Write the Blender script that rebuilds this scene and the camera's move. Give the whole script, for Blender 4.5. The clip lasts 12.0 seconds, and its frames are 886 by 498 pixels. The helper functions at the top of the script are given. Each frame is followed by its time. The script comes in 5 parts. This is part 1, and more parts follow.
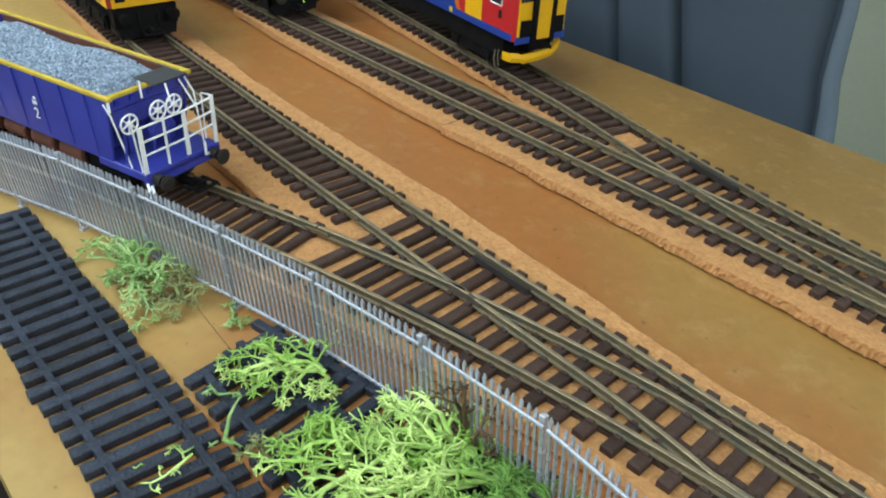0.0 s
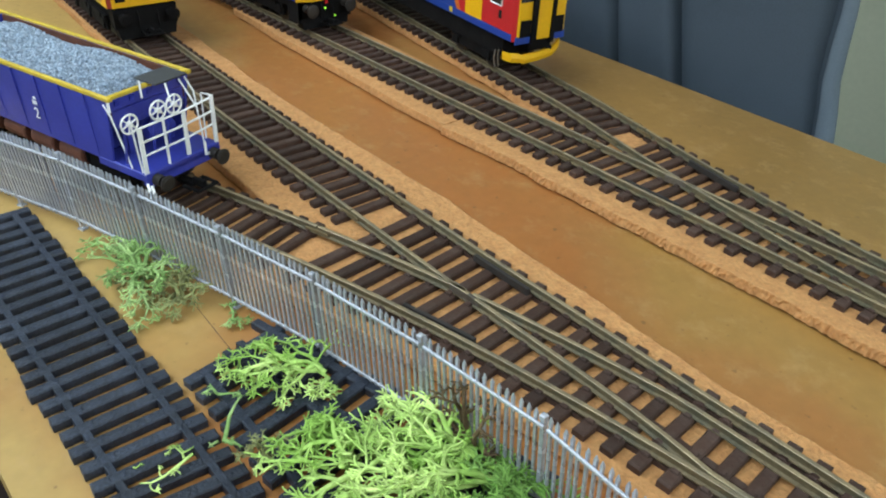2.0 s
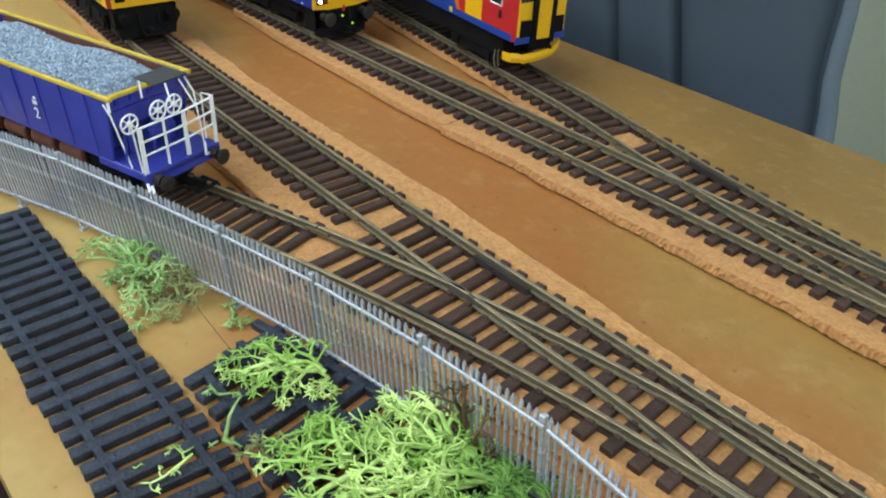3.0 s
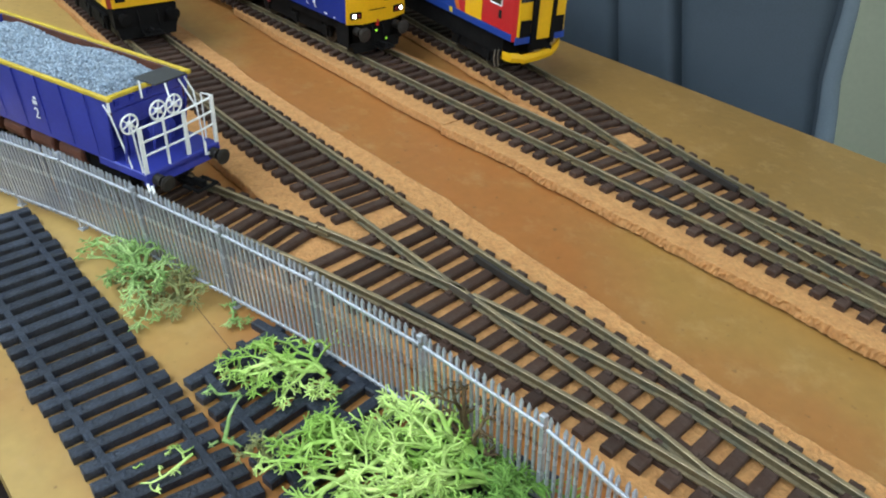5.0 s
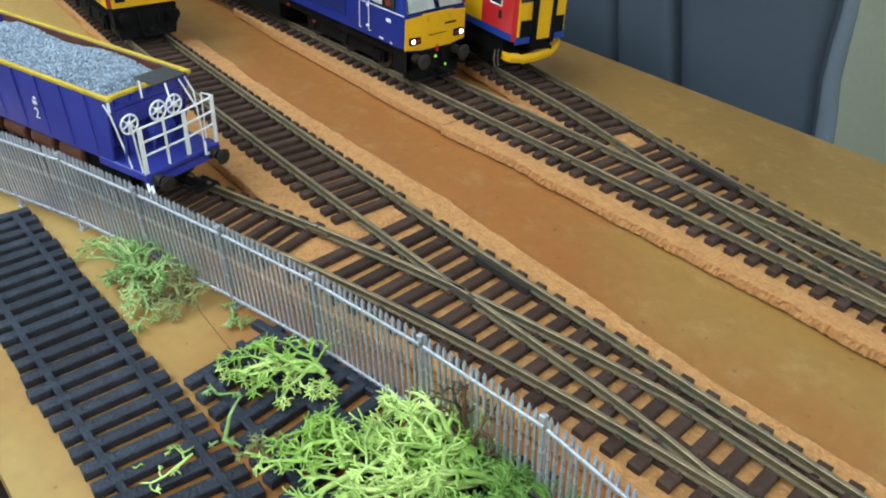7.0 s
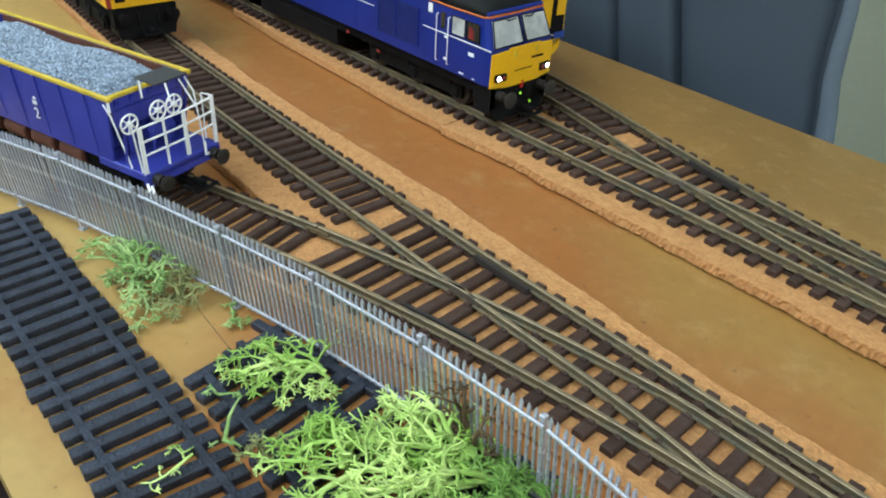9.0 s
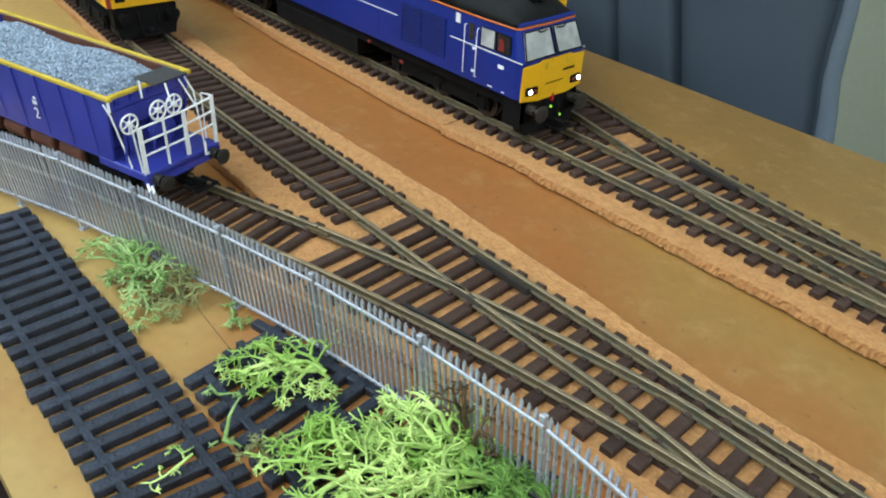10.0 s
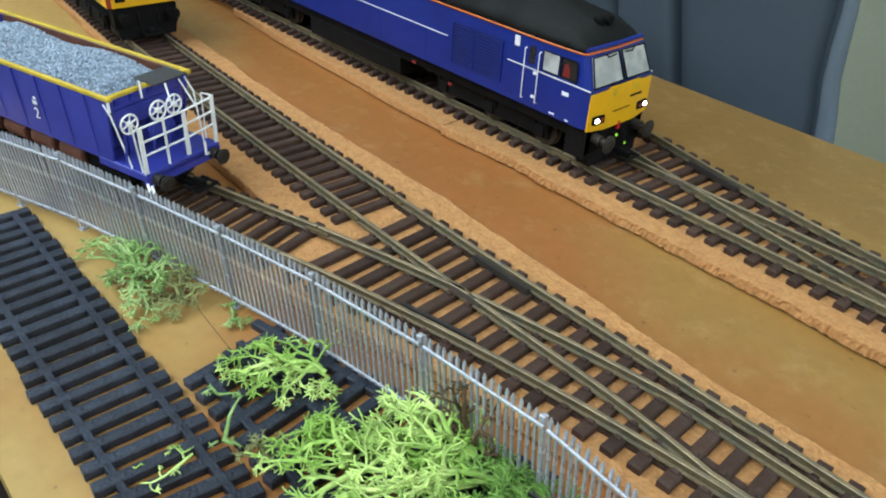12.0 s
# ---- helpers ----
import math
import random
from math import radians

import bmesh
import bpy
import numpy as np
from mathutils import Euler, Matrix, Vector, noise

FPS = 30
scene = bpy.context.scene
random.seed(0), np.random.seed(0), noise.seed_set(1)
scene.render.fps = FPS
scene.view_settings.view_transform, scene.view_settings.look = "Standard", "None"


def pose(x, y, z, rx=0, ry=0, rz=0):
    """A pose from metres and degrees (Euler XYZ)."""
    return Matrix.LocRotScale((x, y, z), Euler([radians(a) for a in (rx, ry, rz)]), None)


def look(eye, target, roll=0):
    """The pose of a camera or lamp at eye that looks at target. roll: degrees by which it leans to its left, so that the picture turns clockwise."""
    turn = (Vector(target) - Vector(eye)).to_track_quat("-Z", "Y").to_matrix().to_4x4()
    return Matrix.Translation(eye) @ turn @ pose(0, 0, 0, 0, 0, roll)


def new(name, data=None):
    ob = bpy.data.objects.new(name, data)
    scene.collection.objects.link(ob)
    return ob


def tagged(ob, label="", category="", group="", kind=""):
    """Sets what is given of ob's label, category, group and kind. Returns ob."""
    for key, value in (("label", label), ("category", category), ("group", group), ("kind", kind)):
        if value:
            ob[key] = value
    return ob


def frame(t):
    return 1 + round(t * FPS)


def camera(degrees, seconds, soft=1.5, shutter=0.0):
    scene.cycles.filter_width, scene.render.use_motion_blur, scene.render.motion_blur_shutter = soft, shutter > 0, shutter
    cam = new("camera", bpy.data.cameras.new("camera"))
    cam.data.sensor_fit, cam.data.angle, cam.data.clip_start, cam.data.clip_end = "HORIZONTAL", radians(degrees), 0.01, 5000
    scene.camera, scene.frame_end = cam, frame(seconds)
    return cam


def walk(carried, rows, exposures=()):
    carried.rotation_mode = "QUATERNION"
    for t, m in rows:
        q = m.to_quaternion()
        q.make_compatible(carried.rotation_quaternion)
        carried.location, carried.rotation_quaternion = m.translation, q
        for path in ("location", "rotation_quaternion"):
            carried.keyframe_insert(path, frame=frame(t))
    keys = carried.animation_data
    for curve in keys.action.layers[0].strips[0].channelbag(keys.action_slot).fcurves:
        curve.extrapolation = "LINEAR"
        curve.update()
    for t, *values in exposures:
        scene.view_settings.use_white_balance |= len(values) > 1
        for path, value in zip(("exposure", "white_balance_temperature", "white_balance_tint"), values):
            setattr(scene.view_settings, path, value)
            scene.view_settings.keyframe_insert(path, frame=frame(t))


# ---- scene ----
cam = camera(60.0, 12.0, soft=2.0)
EYE = Vector((0.0, 0.0, 0.1352))
AIM = Vector((-0.609742, 0.568884, -0.551892))
walk(cam, [(0.0, look(EYE, EYE + AIM, 3.016)), (12.0, look(EYE, EYE + AIM, 3.016))], [(0.0, 0.0), (12.0, 0.0)])

# ---------------------------------------------------------------- light
world = bpy.data.worlds.new("sky")
scene.world = world
world.use_nodes = True
wn = world.node_tree.nodes
sky = wn.new("ShaderNodeTexSky")
sky.sky_type = "NISHITA"
sky.sun_disc = False
sky.sun_elevation = radians(38)
sky.sun_rotation = radians(60)
world.node_tree.links.new(sky.outputs[0], wn["Background"].inputs[0])
wn["Background"].inputs[1].default_value = 0.1


def window_lamp(name, m, sx, sy, watts, colour):
    data = bpy.data.lights.new(name, "AREA")
    data.shape, data.size, data.size_y, data.energy, data.color = "RECTANGLE", sx, sy, watts, colour
    ob = new(name, data)
    ob.matrix_world = m
    return ob


window_lamp("daylight_south", look((-0.44, -0.44, 0.82), (-0.22, 0.1, 0.0)), 1.15, 0.8, 15.2, (0.83, 0.97, 1.045))
window_lamp("daylight_east", look((1.27, 0.2, 0.85), (-0.2, 0.15, 0.1)), 0.8, 0.9, 11.6, (0.85, 0.97, 1.035))

# ---------------------------------------------------------------- materials
MM = 0.001


def mat(name, colour, rough=0.5, metal=0.0, vary=0.15, grain=900.0, big=60.0, bump=0.1, depth=0.0003, second=None, mix=(0.45, 0.6),
        per="object", coat=0.0, rand=0.0, emit=0.0, spec=0.5):
    """A procedural surface: two colours mottled at a broad scale, brightness varied at a fine scale, fine relief."""
    m = bpy.data.materials.new(name)
    m.use_nodes = True
    nt = m.node_tree
    n, l = nt.nodes, nt.links
    b = n["Principled BSDF"]
    co = n.new("ShaderNodeTexCoord")
    fine = n.new("ShaderNodeTexNoise")
    fine.inputs["Scale"].default_value, fine.inputs["Detail"].default_value = grain, 4.0
    broad = n.new("ShaderNodeTexNoise")
    broad.inputs["Scale"].default_value, broad.inputs["Detail"].default_value = big, 5.0
    for t in (fine, broad):
        l.new(co.outputs["Object"], t.inputs["Vector"])
    ramp = n.new("ShaderNodeValToRGB")
    ramp.color_ramp.elements[0].position, ramp.color_ramp.elements[1].position = mix
    ramp.color_ramp.elements[0].color = (*colour, 1)
    ramp.color_ramp.elements[1].color = (*(second or [c * (1 - vary) for c in colour]), 1)
    l.new(broad.outputs["Fac"], ramp.inputs["Fac"])
    hsv = n.new("ShaderNodeHueSaturation")
    mr = n.new("ShaderNodeMapRange")
    mr.inputs["From Min"].default_value, mr.inputs["From Max"].default_value = 0.25, 0.75
    mr.inputs["To Min"].default_value, mr.inputs["To Max"].default_value = 1 - vary, 1 + vary
    l.new(fine.outputs["Fac"], mr.inputs["Value"])
    last = mr.outputs["Result"]
    if rand:
        src = n.new("ShaderNodeObjectInfo").outputs["Random"] if per == "object" else n.new("ShaderNodeNewGeometry").outputs["Random Per Island"]
        m2 = n.new("ShaderNodeMapRange")
        m2.inputs["To Min"].default_value, m2.inputs["To Max"].default_value = 1 - rand, 1 + rand
        l.new(src, m2.inputs["Value"])
        mul = n.new("ShaderNodeMath")
        mul.operation = "MULTIPLY"
        l.new(last, mul.inputs[0]), l.new(m2.outputs["Result"], mul.inputs[1])
        last = mul.outputs[0]
    l.new(last, hsv.inputs["Value"])
    l.new(ramp.outputs["Color"], hsv.inputs["Color"])
    l.new(hsv.outputs["Color"], b.inputs["Base Color"])
    rr = n.new("ShaderNodeMapRange")
    rr.inputs["To Min"].default_value, rr.inputs["To Max"].default_value = max(rough - 0.1, 0.03), min(rough + 0.1, 1.0)
    l.new(broad.outputs["Fac"], rr.inputs["Value"])
    l.new(rr.outputs["Result"], b.inputs["Roughness"])
    b.inputs["Metallic"].default_value = metal
    b.inputs["Specular IOR Level"].default_value = spec
    b.inputs["Coat Weight"].default_value = coat
    b.inputs["Coat Roughness"].default_value = 0.25
    if bump:
        bp = n.new("ShaderNodeBump")
        bp.inputs["Strength"].default_value, bp.inputs["Distance"].default_value = bump, depth
        l.new(fine.outputs["Fac"], bp.inputs["Height"])
        l.new(bp.outputs["Normal"], b.inputs["Normal"])
    if emit:
        b.inputs["Emission Color"].default_value = (*colour, 1)
        b.inputs["Emission Strength"].default_value = emit
    return m


BOARD = mat("sealed_board", (0.30, 0.140, 0.040), 0.44, vary=0.07, grain=260, big=11, bump=0.08, depth=0.0004, second=(0.33, 0.190, 0.060), mix=(0.3, 0.7), coat=0.12)


def paint_board_light(m):
    """Uneven light put into the board's colour by position: pale near the front, orange in the middle, darker olive
    towards the back.
    """
    nt = m.node_tree
    n, l = nt.nodes, nt.links
    hsv = [k for k in n if k.bl_idname == "ShaderNodeHueSaturation"][0]
    geo = n.new("ShaderNodeNewGeometry")
    xyz = n.new("ShaderNodeSeparateXYZ")
    l.new(geo.outputs["Position"], xyz.inputs[0])
    noise = n.new("ShaderNodeTexNoise")
    noise.inputs["Scale"].default_value, noise.inputs["Detail"].default_value = 14.0, 6.0
    l.new(geo.outputs["Position"], noise.inputs["Vector"])
    wob = n.new("ShaderNodeMath")
    wob.operation = "MULTIPLY_ADD"
    wob.inputs[1].default_value = 0.22
    along = n.new("ShaderNodeMath")
    along.operation = "MULTIPLY_ADD"
    along.inputs[1].default_value = 0.5
    l.new(xyz.outputs["X"], along.inputs[0]), l.new(xyz.outputs["Y"], along.inputs[2])
    l.new(noise.outputs["Fac"], wob.inputs[0]), l.new(along.outputs[0], wob.inputs[2])
    span = n.new("ShaderNodeMapRange")
    span.inputs["From Min"].default_value, span.inputs["From Max"].default_value = 0.02, 0.43
    l.new(wob.outputs[0], span.inputs["Value"])
    # painted light and colour shading, from the front to the dimmer back
    ramp = n.new("ShaderNodeValToRGB")
    cr = ramp.color_ramp
    cr.elements[0].position, cr.elements[0].color = 0.08, (0.45, 0.29, 0.092, 1)
    cr.elements[1].position, cr.elements[1].color = 0.95, (0.215, 0.130, 0.038, 1)
    for p, c in ((0.22, (0.36, 0.148, 0.038, 1)), (0.44, (0.345, 0.130, 0.034, 1)), (0.53, (0.335, 0.150, 0.043, 1)), (0.62, (0.335, 0.182, 0.049, 1)), (0.78, (0.255, 0.140, 0.037, 1))):
        cr.elements.new(p).color = c
    l.new(span.outputs["Result"], ramp.inputs["Fac"])
    # fine pale scuffs
    sc = n.new("ShaderNodeTexNoise")
    sc.inputs["Scale"].default_value, sc.inputs["Detail"].default_value, sc.inputs["Roughness"].default_value = 75.0, 8.0, 0.75
    l.new(geo.outputs["Position"], sc.inputs["Vector"])
    pick = n.new("ShaderNodeMapRange")
    pick.inputs["From Min"].default_value, pick.inputs["From Max"].default_value, pick.inputs["To Max"].default_value = 0.52, 0.72, 0.55
    l.new(sc.outputs["Fac"], pick.inputs["Value"])
    mix = n.new("ShaderNodeMix")
    mix.data_type = "RGBA"
    mix.inputs[7].default_value = (0.46, 0.29, 0.12, 1)
    l.new(pick.outputs["Result"], mix.inputs[0]), l.new(ramp.outputs["Color"], mix.inputs[6])
    # dark crumbs and specks
    sp = n.new("ShaderNodeTexNoise")
    sp.inputs["Scale"].default_value, sp.inputs["Detail"].default_value = 330.0, 2.0
    l.new(geo.outputs["Position"], sp.inputs["Vector"])
    dot = n.new("ShaderNodeMapRange")
    dot.inputs["From Min"].default_value, dot.inputs["From Max"].default_value, dot.inputs["To Max"].default_value = 0.68, 0.76, 0.6
    l.new(sp.outputs["Fac"], dot.inputs["Value"])
    speck = n.new("ShaderNodeMix")
    speck.data_type = "RGBA"
    speck.inputs[7].default_value = (0.14, 0.07, 0.03, 1)
    l.new(dot.outputs["Result"], speck.inputs[0]), l.new(mix.outputs[2], speck.inputs[6])
    l.new(speck.outputs[2], hsv.inputs["Color"])


paint_board_light(BOARD)
SOFTWOOD = mat("brown_stained_softwood", (0.10, 0.055, 0.03), 0.6, vary=0.2, grain=200, big=20, bump=0.2)
CORK = mat("cork", (0.56, 0.283, 0.104), 0.85, vary=0.2, grain=850, big=260, bump=0.8, depth=0.001, second=(0.49, 0.228, 0.080), mix=(0.35, 0.7))
SLEEPER = mat("brown_plastic_sleeper", (0.054, 0.029, 0.021), 0.68, spec=0.3, vary=0.2, grain=1500, big=300, bump=0.3, rand=0.3, second=(0.062, 0.038, 0.030))
BLACK_SLEEPER = mat("blue_black_plastic_sleeper", (0.017, 0.023, 0.038), 0.5, spec=0.45, vary=0.45, grain=1300, big=250, bump=0.7, depth=0.0005, rand=0.25, second=(0.028, 0.036, 0.056))
RAIL_SIDE = mat("weathered_rail_side", (0.15, 0.115, 0.062), 0.6, metal=0.15, vary=0.25, grain=1200, big=120, bump=0.2, second=(0.11, 0.097, 0.060))
RAIL_TOP = mat("dull_nickel_rail_head", (0.35, 0.275, 0.165), 0.42, metal=0.5, vary=0.15, grain=1600, big=150, bump=0.1, second=(0.24, 0.20, 0.135))
BRASS = mat("tarnished_brass", (0.20, 0.15, 0.075), 0.5, metal=0.4, vary=0.2, grain=1200, big=200, bump=0.1, second=(0.13, 0.10, 0.05))
PLATE_GREY = mat("mid_grey_plate_paint", (0.05, 0.052, 0.055), 0.6, vary=0.12, grain=900, big=80, bump=0.08)
CHECK = mat("dark_plastic_check_rail", (0.035, 0.03, 0.028), 0.5, vary=0.2)
FENCE = mat("silver_grey_plastic", (0.50, 0.53, 0.60), 0.26, metal=0.35, vary=0.12, grain=1200, big=200, bump=0.15, rand=0.08)
LICHEN = mat("pale_green_lichen", (0.28, 0.48, 0.085), 0.8, vary=0.18, grain=600, big=70, bump=0.35, second=(0.64, 0.82, 0.27), mix=(0.40, 0.6), per="island", rand=0.25)
# darker copy of the pale green: shade on the right-hand lichen as colour
LICHEN_SHADED = mat("shade_toned_green_lichen", (0.12, 0.25, 0.04), 0.85, vary=0.22, grain=600, big=70, bump=0.35, second=(0.30, 0.50, 0.13), mix=(0.42, 0.62), per="island", rand=0.3)
LICHEN_OLIVE = mat("olive_green_lichen", (0.24, 0.40, 0.12), 0.88, vary=0.3, grain=700, big=110, bump=0.3, second=(0.42, 0.58, 0.23), per="island", rand=0.35)
LICHEN_DRY = mat("brown_olive_lichen", (0.22, 0.23, 0.09), 0.9, vary=0.3, grain=700, big=110, bump=0.3, second=(0.32, 0.36, 0.14), per="island", rand=0.35)
LICHEN_BROWN = mat("brown_dry_lichen", (0.13, 0.085, 0.04), 0.9, vary=0.3, grain=700, big=110, bump=0.3, per="island", rand=0.3)
WAGON_BLUE = mat("satin_royal_blue_paint", (0.042, 0.055, 0.37), 0.36, vary=0.1, grain=900, big=50, bump=0.04, second=(0.034, 0.045, 0.32))
LOCO_BLUE = mat("satin_deep_blue_paint", (0.011, 0.028, 0.225), 0.36, vary=0.06, grain=900, big=40, bump=0.03, second=(0.009, 0.023, 0.19), spec=0.35)
YELLOW = mat("warning_yellow_paint", (0.82, 0.445, 0.007), 0.4, vary=0.06, grain=900, big=60, bump=0.03)
RIM_YELLOW = mat("ochre_yellow_rim_paint", (0.62, 0.44, 0.035), 0.5, vary=0.12, grain=900, big=80, bump=0.08)
WHITE = mat("white_paint", (0.93, 0.94, 0.95), 0.35, vary=0.05, bump=0.03)
RUST = mat("rust_brown_paint", (0.12, 0.038, 0.02), 0.7, vary=0.2, grain=900, big=120, bump=0.2)
BLACK = mat("matt_black_underframe", (0.006, 0.0056, 0.006), 0.8, spec=0.15, vary=0.25, grain=900, big=120, bump=0.2)
DARKGREY = mat("dark_grey_roof_paint", (0.010, 0.0105, 0.0105), 0.7, spec=0.16, vary=0.15, grain=900, big=60, bump=0.08, second=(0.017, 0.018, 0.018))
STEEL = mat("grey_brown_steel", (0.20, 0.17, 0.14), 0.45, metal=0.6, vary=0.2)
WHEEL = mat("blackened_steel", (0.05, 0.045, 0.04), 0.5, metal=0.4, vary=0.2)
STONE = mat("blue_grey_ballast", (0.29, 0.365, 0.46), 0.9, vary=0.2, grain=1800, big=500, bump=0.5, per="island", rand=0.4, second=(0.37, 0.44, 0.53))
# body blue darkened: the shade inside the grille put into the colour
GRILLE_SHADE_BLUE = mat("grille_recess_shade_blue", (0.009, 0.019, 0.115), 0.5, vary=0.3, grain=700, big=120, bump=0.2)
RED = mat("signal_red_paint", (0.52, 0.018, 0.022), 0.38, vary=0.06, bump=0.03)
MAROON = mat("maroon_paint", (0.23, 0.022, 0.02), 0.42, vary=0.1, bump=0.03)
MIDBLUE = mat("mid_blue_paint", (0.013, 0.05, 0.29), 0.38, vary=0.06, bump=0.03)
ORANGE = mat("orange_stripe_paint", (0.62, 0.15, 0.02), 0.45, vary=0.08, bump=0.02)
# pale base colours stand in for bright reflections on the panes
GLASS = mat("reflection_toned_glazing", (0.36, 0.38, 0.38), 0.12, vary=0.1, grain=300, big=80, bump=0.02, second=(0.56, 0.58, 0.57), coat=1.0)
DARKGLASS = mat("dark_window_glazing", (0.03, 0.03, 0.03), 0.15, vary=0.2, bump=0.0, coat=0.6)
LAMP = mat("lit_headlamp", (0.92, 0.95, 1.0), 0.3, vary=0.0, bump=0.0, emit=30.0)
# a weak glow paints the green glint; the taps are no lamps
GREEN_GLINT = mat("lime_green_glint", (0.35, 0.85, 0.05), 0.4, bump=0.0, emit=0.6)
CURTAIN = mat("blue_grey_cloth", (0.042, 0.060, 0.082), 0.75, vary=0.1, grain=1400, big=9, bump=0.25, depth=0.0002, second=(0.034, 0.050, 0.069))
CURTAIN_EDGE = mat("light_blue_grey_hem", (0.115, 0.150, 0.185), 0.75, vary=0.1, grain=1400, big=12, bump=0.25, depth=0.0002)
WALL = mat("grey_green_wall_paint", (0.45, 0.48, 0.36), 0.8, vary=0.04, grain=200, big=3, bump=0.1)
ROOM_WALL = mat("cream_wall_paint", (0.58, 0.58, 0.55), 0.8, vary=0.04, grain=200, big=3, bump=0.1)
CEILING = mat("white_ceiling_paint", (0.78, 0.77, 0.74), 0.85, vary=0.03, grain=200, big=3, bump=0.1)
CARPET = mat("dark_brown_carpet", (0.045, 0.028, 0.025), 0.95, vary=0.3, grain=500, big=8, bump=0.6)
FRAME_WHITE = mat("white_window_frame", (0.75, 0.75, 0.73), 0.4, vary=0.03, bump=0.03)
PANE = bpy.data.materials.new("clear_window_glass")
PANE.use_nodes = True
PANE.node_tree.nodes["Principled BSDF"].inputs["Transmission Weight"].default_value = 1.0
PANE.node_tree.nodes["Principled BSDF"].inputs["Roughness"].default_value = 0.02

# ---------------------------------------------------------------- mesh helpers, all in millimetres


def to_mesh(name, bm, mats):
    bmesh.ops.scale(bm, vec=(MM, MM, MM), verts=bm.verts)
    me = bpy.data.meshes.new(name)
    bm.normal_update()
    bm.to_mesh(me)
    bm.free()
    for m in (mats if isinstance(mats, (list, tuple)) else [mats]):
        me.materials.append(m)
    return me


def smooth(me, on=True):
    me.polygons.foreach_set("use_smooth", [on] * len(me.polygons))


def part(name, bm, mats, parent=None, label="", soft=False):
    me = bm if isinstance(bm, bpy.types.Mesh) else to_mesh(name, bm, mats)
    if soft:
        smooth(me)
    ob = new(name, me)
    if parent is not None:
        ob.parent = parent
    return tagged(ob, label)


def at(x, y, z, rx=0, ry=0, rz=0):
    return pose(x * MM, y * MM, z * MM, rx, ry, rz)


def thing(name, m, label, category, group=""):
    ob = new(name)
    ob.empty_display_size = 0.01
    ob.matrix_basis = m
    return tagged(ob, label, category, group)


def box(bm, cx, cy, cz, sx, sy, sz, bev=0.0, m=0, rz=0.0):
    """A box by its centre and size, its upper edges chamfered."""
    x, y, z = sx / 2, sy / 2, sz / 2
    c, s = math.cos(radians(rz)), math.sin(radians(rz))

    def v(a, b, d):
        return bm.verts.new((cx + a * c - b * s, cy + a * s + b * c, cz + d))
    lo = [v(-x, -y, -z), v(x, -y, -z), v(x, y, -z), v(-x, y, -z)]
    rings = [lo]
    if bev:
        rings.append([v(-x, -y, z - bev), v(x, -y, z - bev), v(x, y, z - bev), v(-x, y, z - bev)])
        rings.append([v(-x + bev, -y + bev, z), v(x - bev, -y + bev, z), v(x - bev, y - bev, z), v(-x + bev, y - bev, z)])
    else:
        rings.append([v(-x, -y, z), v(x, -y, z), v(x, y, z), v(-x, y, z)])
    fs = [bm.faces.new(lo[::-1]), bm.faces.new(rings[-1])]
    for a, b in zip(rings, rings[1:]):
        fs += [bm.faces.new((a[i], a[(i + 1) % 4], b[(i + 1) % 4], b[i])) for i in range(4)]
    for f in fs:
        f.material_index = m
    return fs


def hexa(bm, pts, m=0):
    """Eight corners: four below and four above, both counter-clockwise."""
    v = [bm.verts.new(q) for q in pts]
    for f in ((3, 2, 1, 0), (4, 5, 6, 7), (0, 1, 5, 4), (1, 2, 6, 5), (2, 3, 7, 6), (3, 0, 4, 7)):
        bm.faces.new([v[i] for i in f]).material_index = m


def tube(bm, pts, r, n=6, m=0, caps=True):
    """A round bar along points; r one radius or one for each point."""
    pts = [Vector(q) for q in pts]
    rs = r if isinstance(r, (list, tuple)) else [r] * len(pts)
    rings = []
    for i, q in enumerate(pts):
        d = (pts[min(i + 1, len(pts) - 1)] - pts[max(i - 1, 0)]).normalized()
        a = d.orthogonal().normalized() if i == 0 else (a - d * a.dot(d)).normalized()
        b = d.cross(a)
        rings.append([bm.verts.new(q + (a * math.cos(6.2832 * k / n) + b * math.sin(6.2832 * k / n)) * rs[i]) for k in range(n)])
    for p, q in zip(rings, rings[1:]):
        for k in range(n):
            bm.faces.new((p[k], p[(k + 1) % n], q[(k + 1) % n], q[k])).material_index = m
    if caps:
        bm.faces.new(rings[0][::-1]).material_index = m
        bm.faces.new(rings[-1]).material_index = m


def turned(bm, centre, axis, prof, n=16, m=0):
    """A turned form: (distance along the axis, radius) pairs."""
    axis = Vector(axis).normalized()
    a = axis.orthogonal().normalized()
    b = axis.cross(a)
    c = Vector(centre)
    rings = [[bm.verts.new(c + axis * d + (a * math.cos(6.2832 * k / n) + b * math.sin(6.2832 * k / n)) * r) for k in range(n)] for d, r in prof]
    for p, q in zip(rings, rings[1:]):
        for k in range(n):
            bm.faces.new((p[k], p[(k + 1) % n], q[(k + 1) % n], q[k])).material_index = m
    bm.faces.new(rings[0][::-1]).material_index = m
    bm.faces.new(rings[-1]).material_index = m


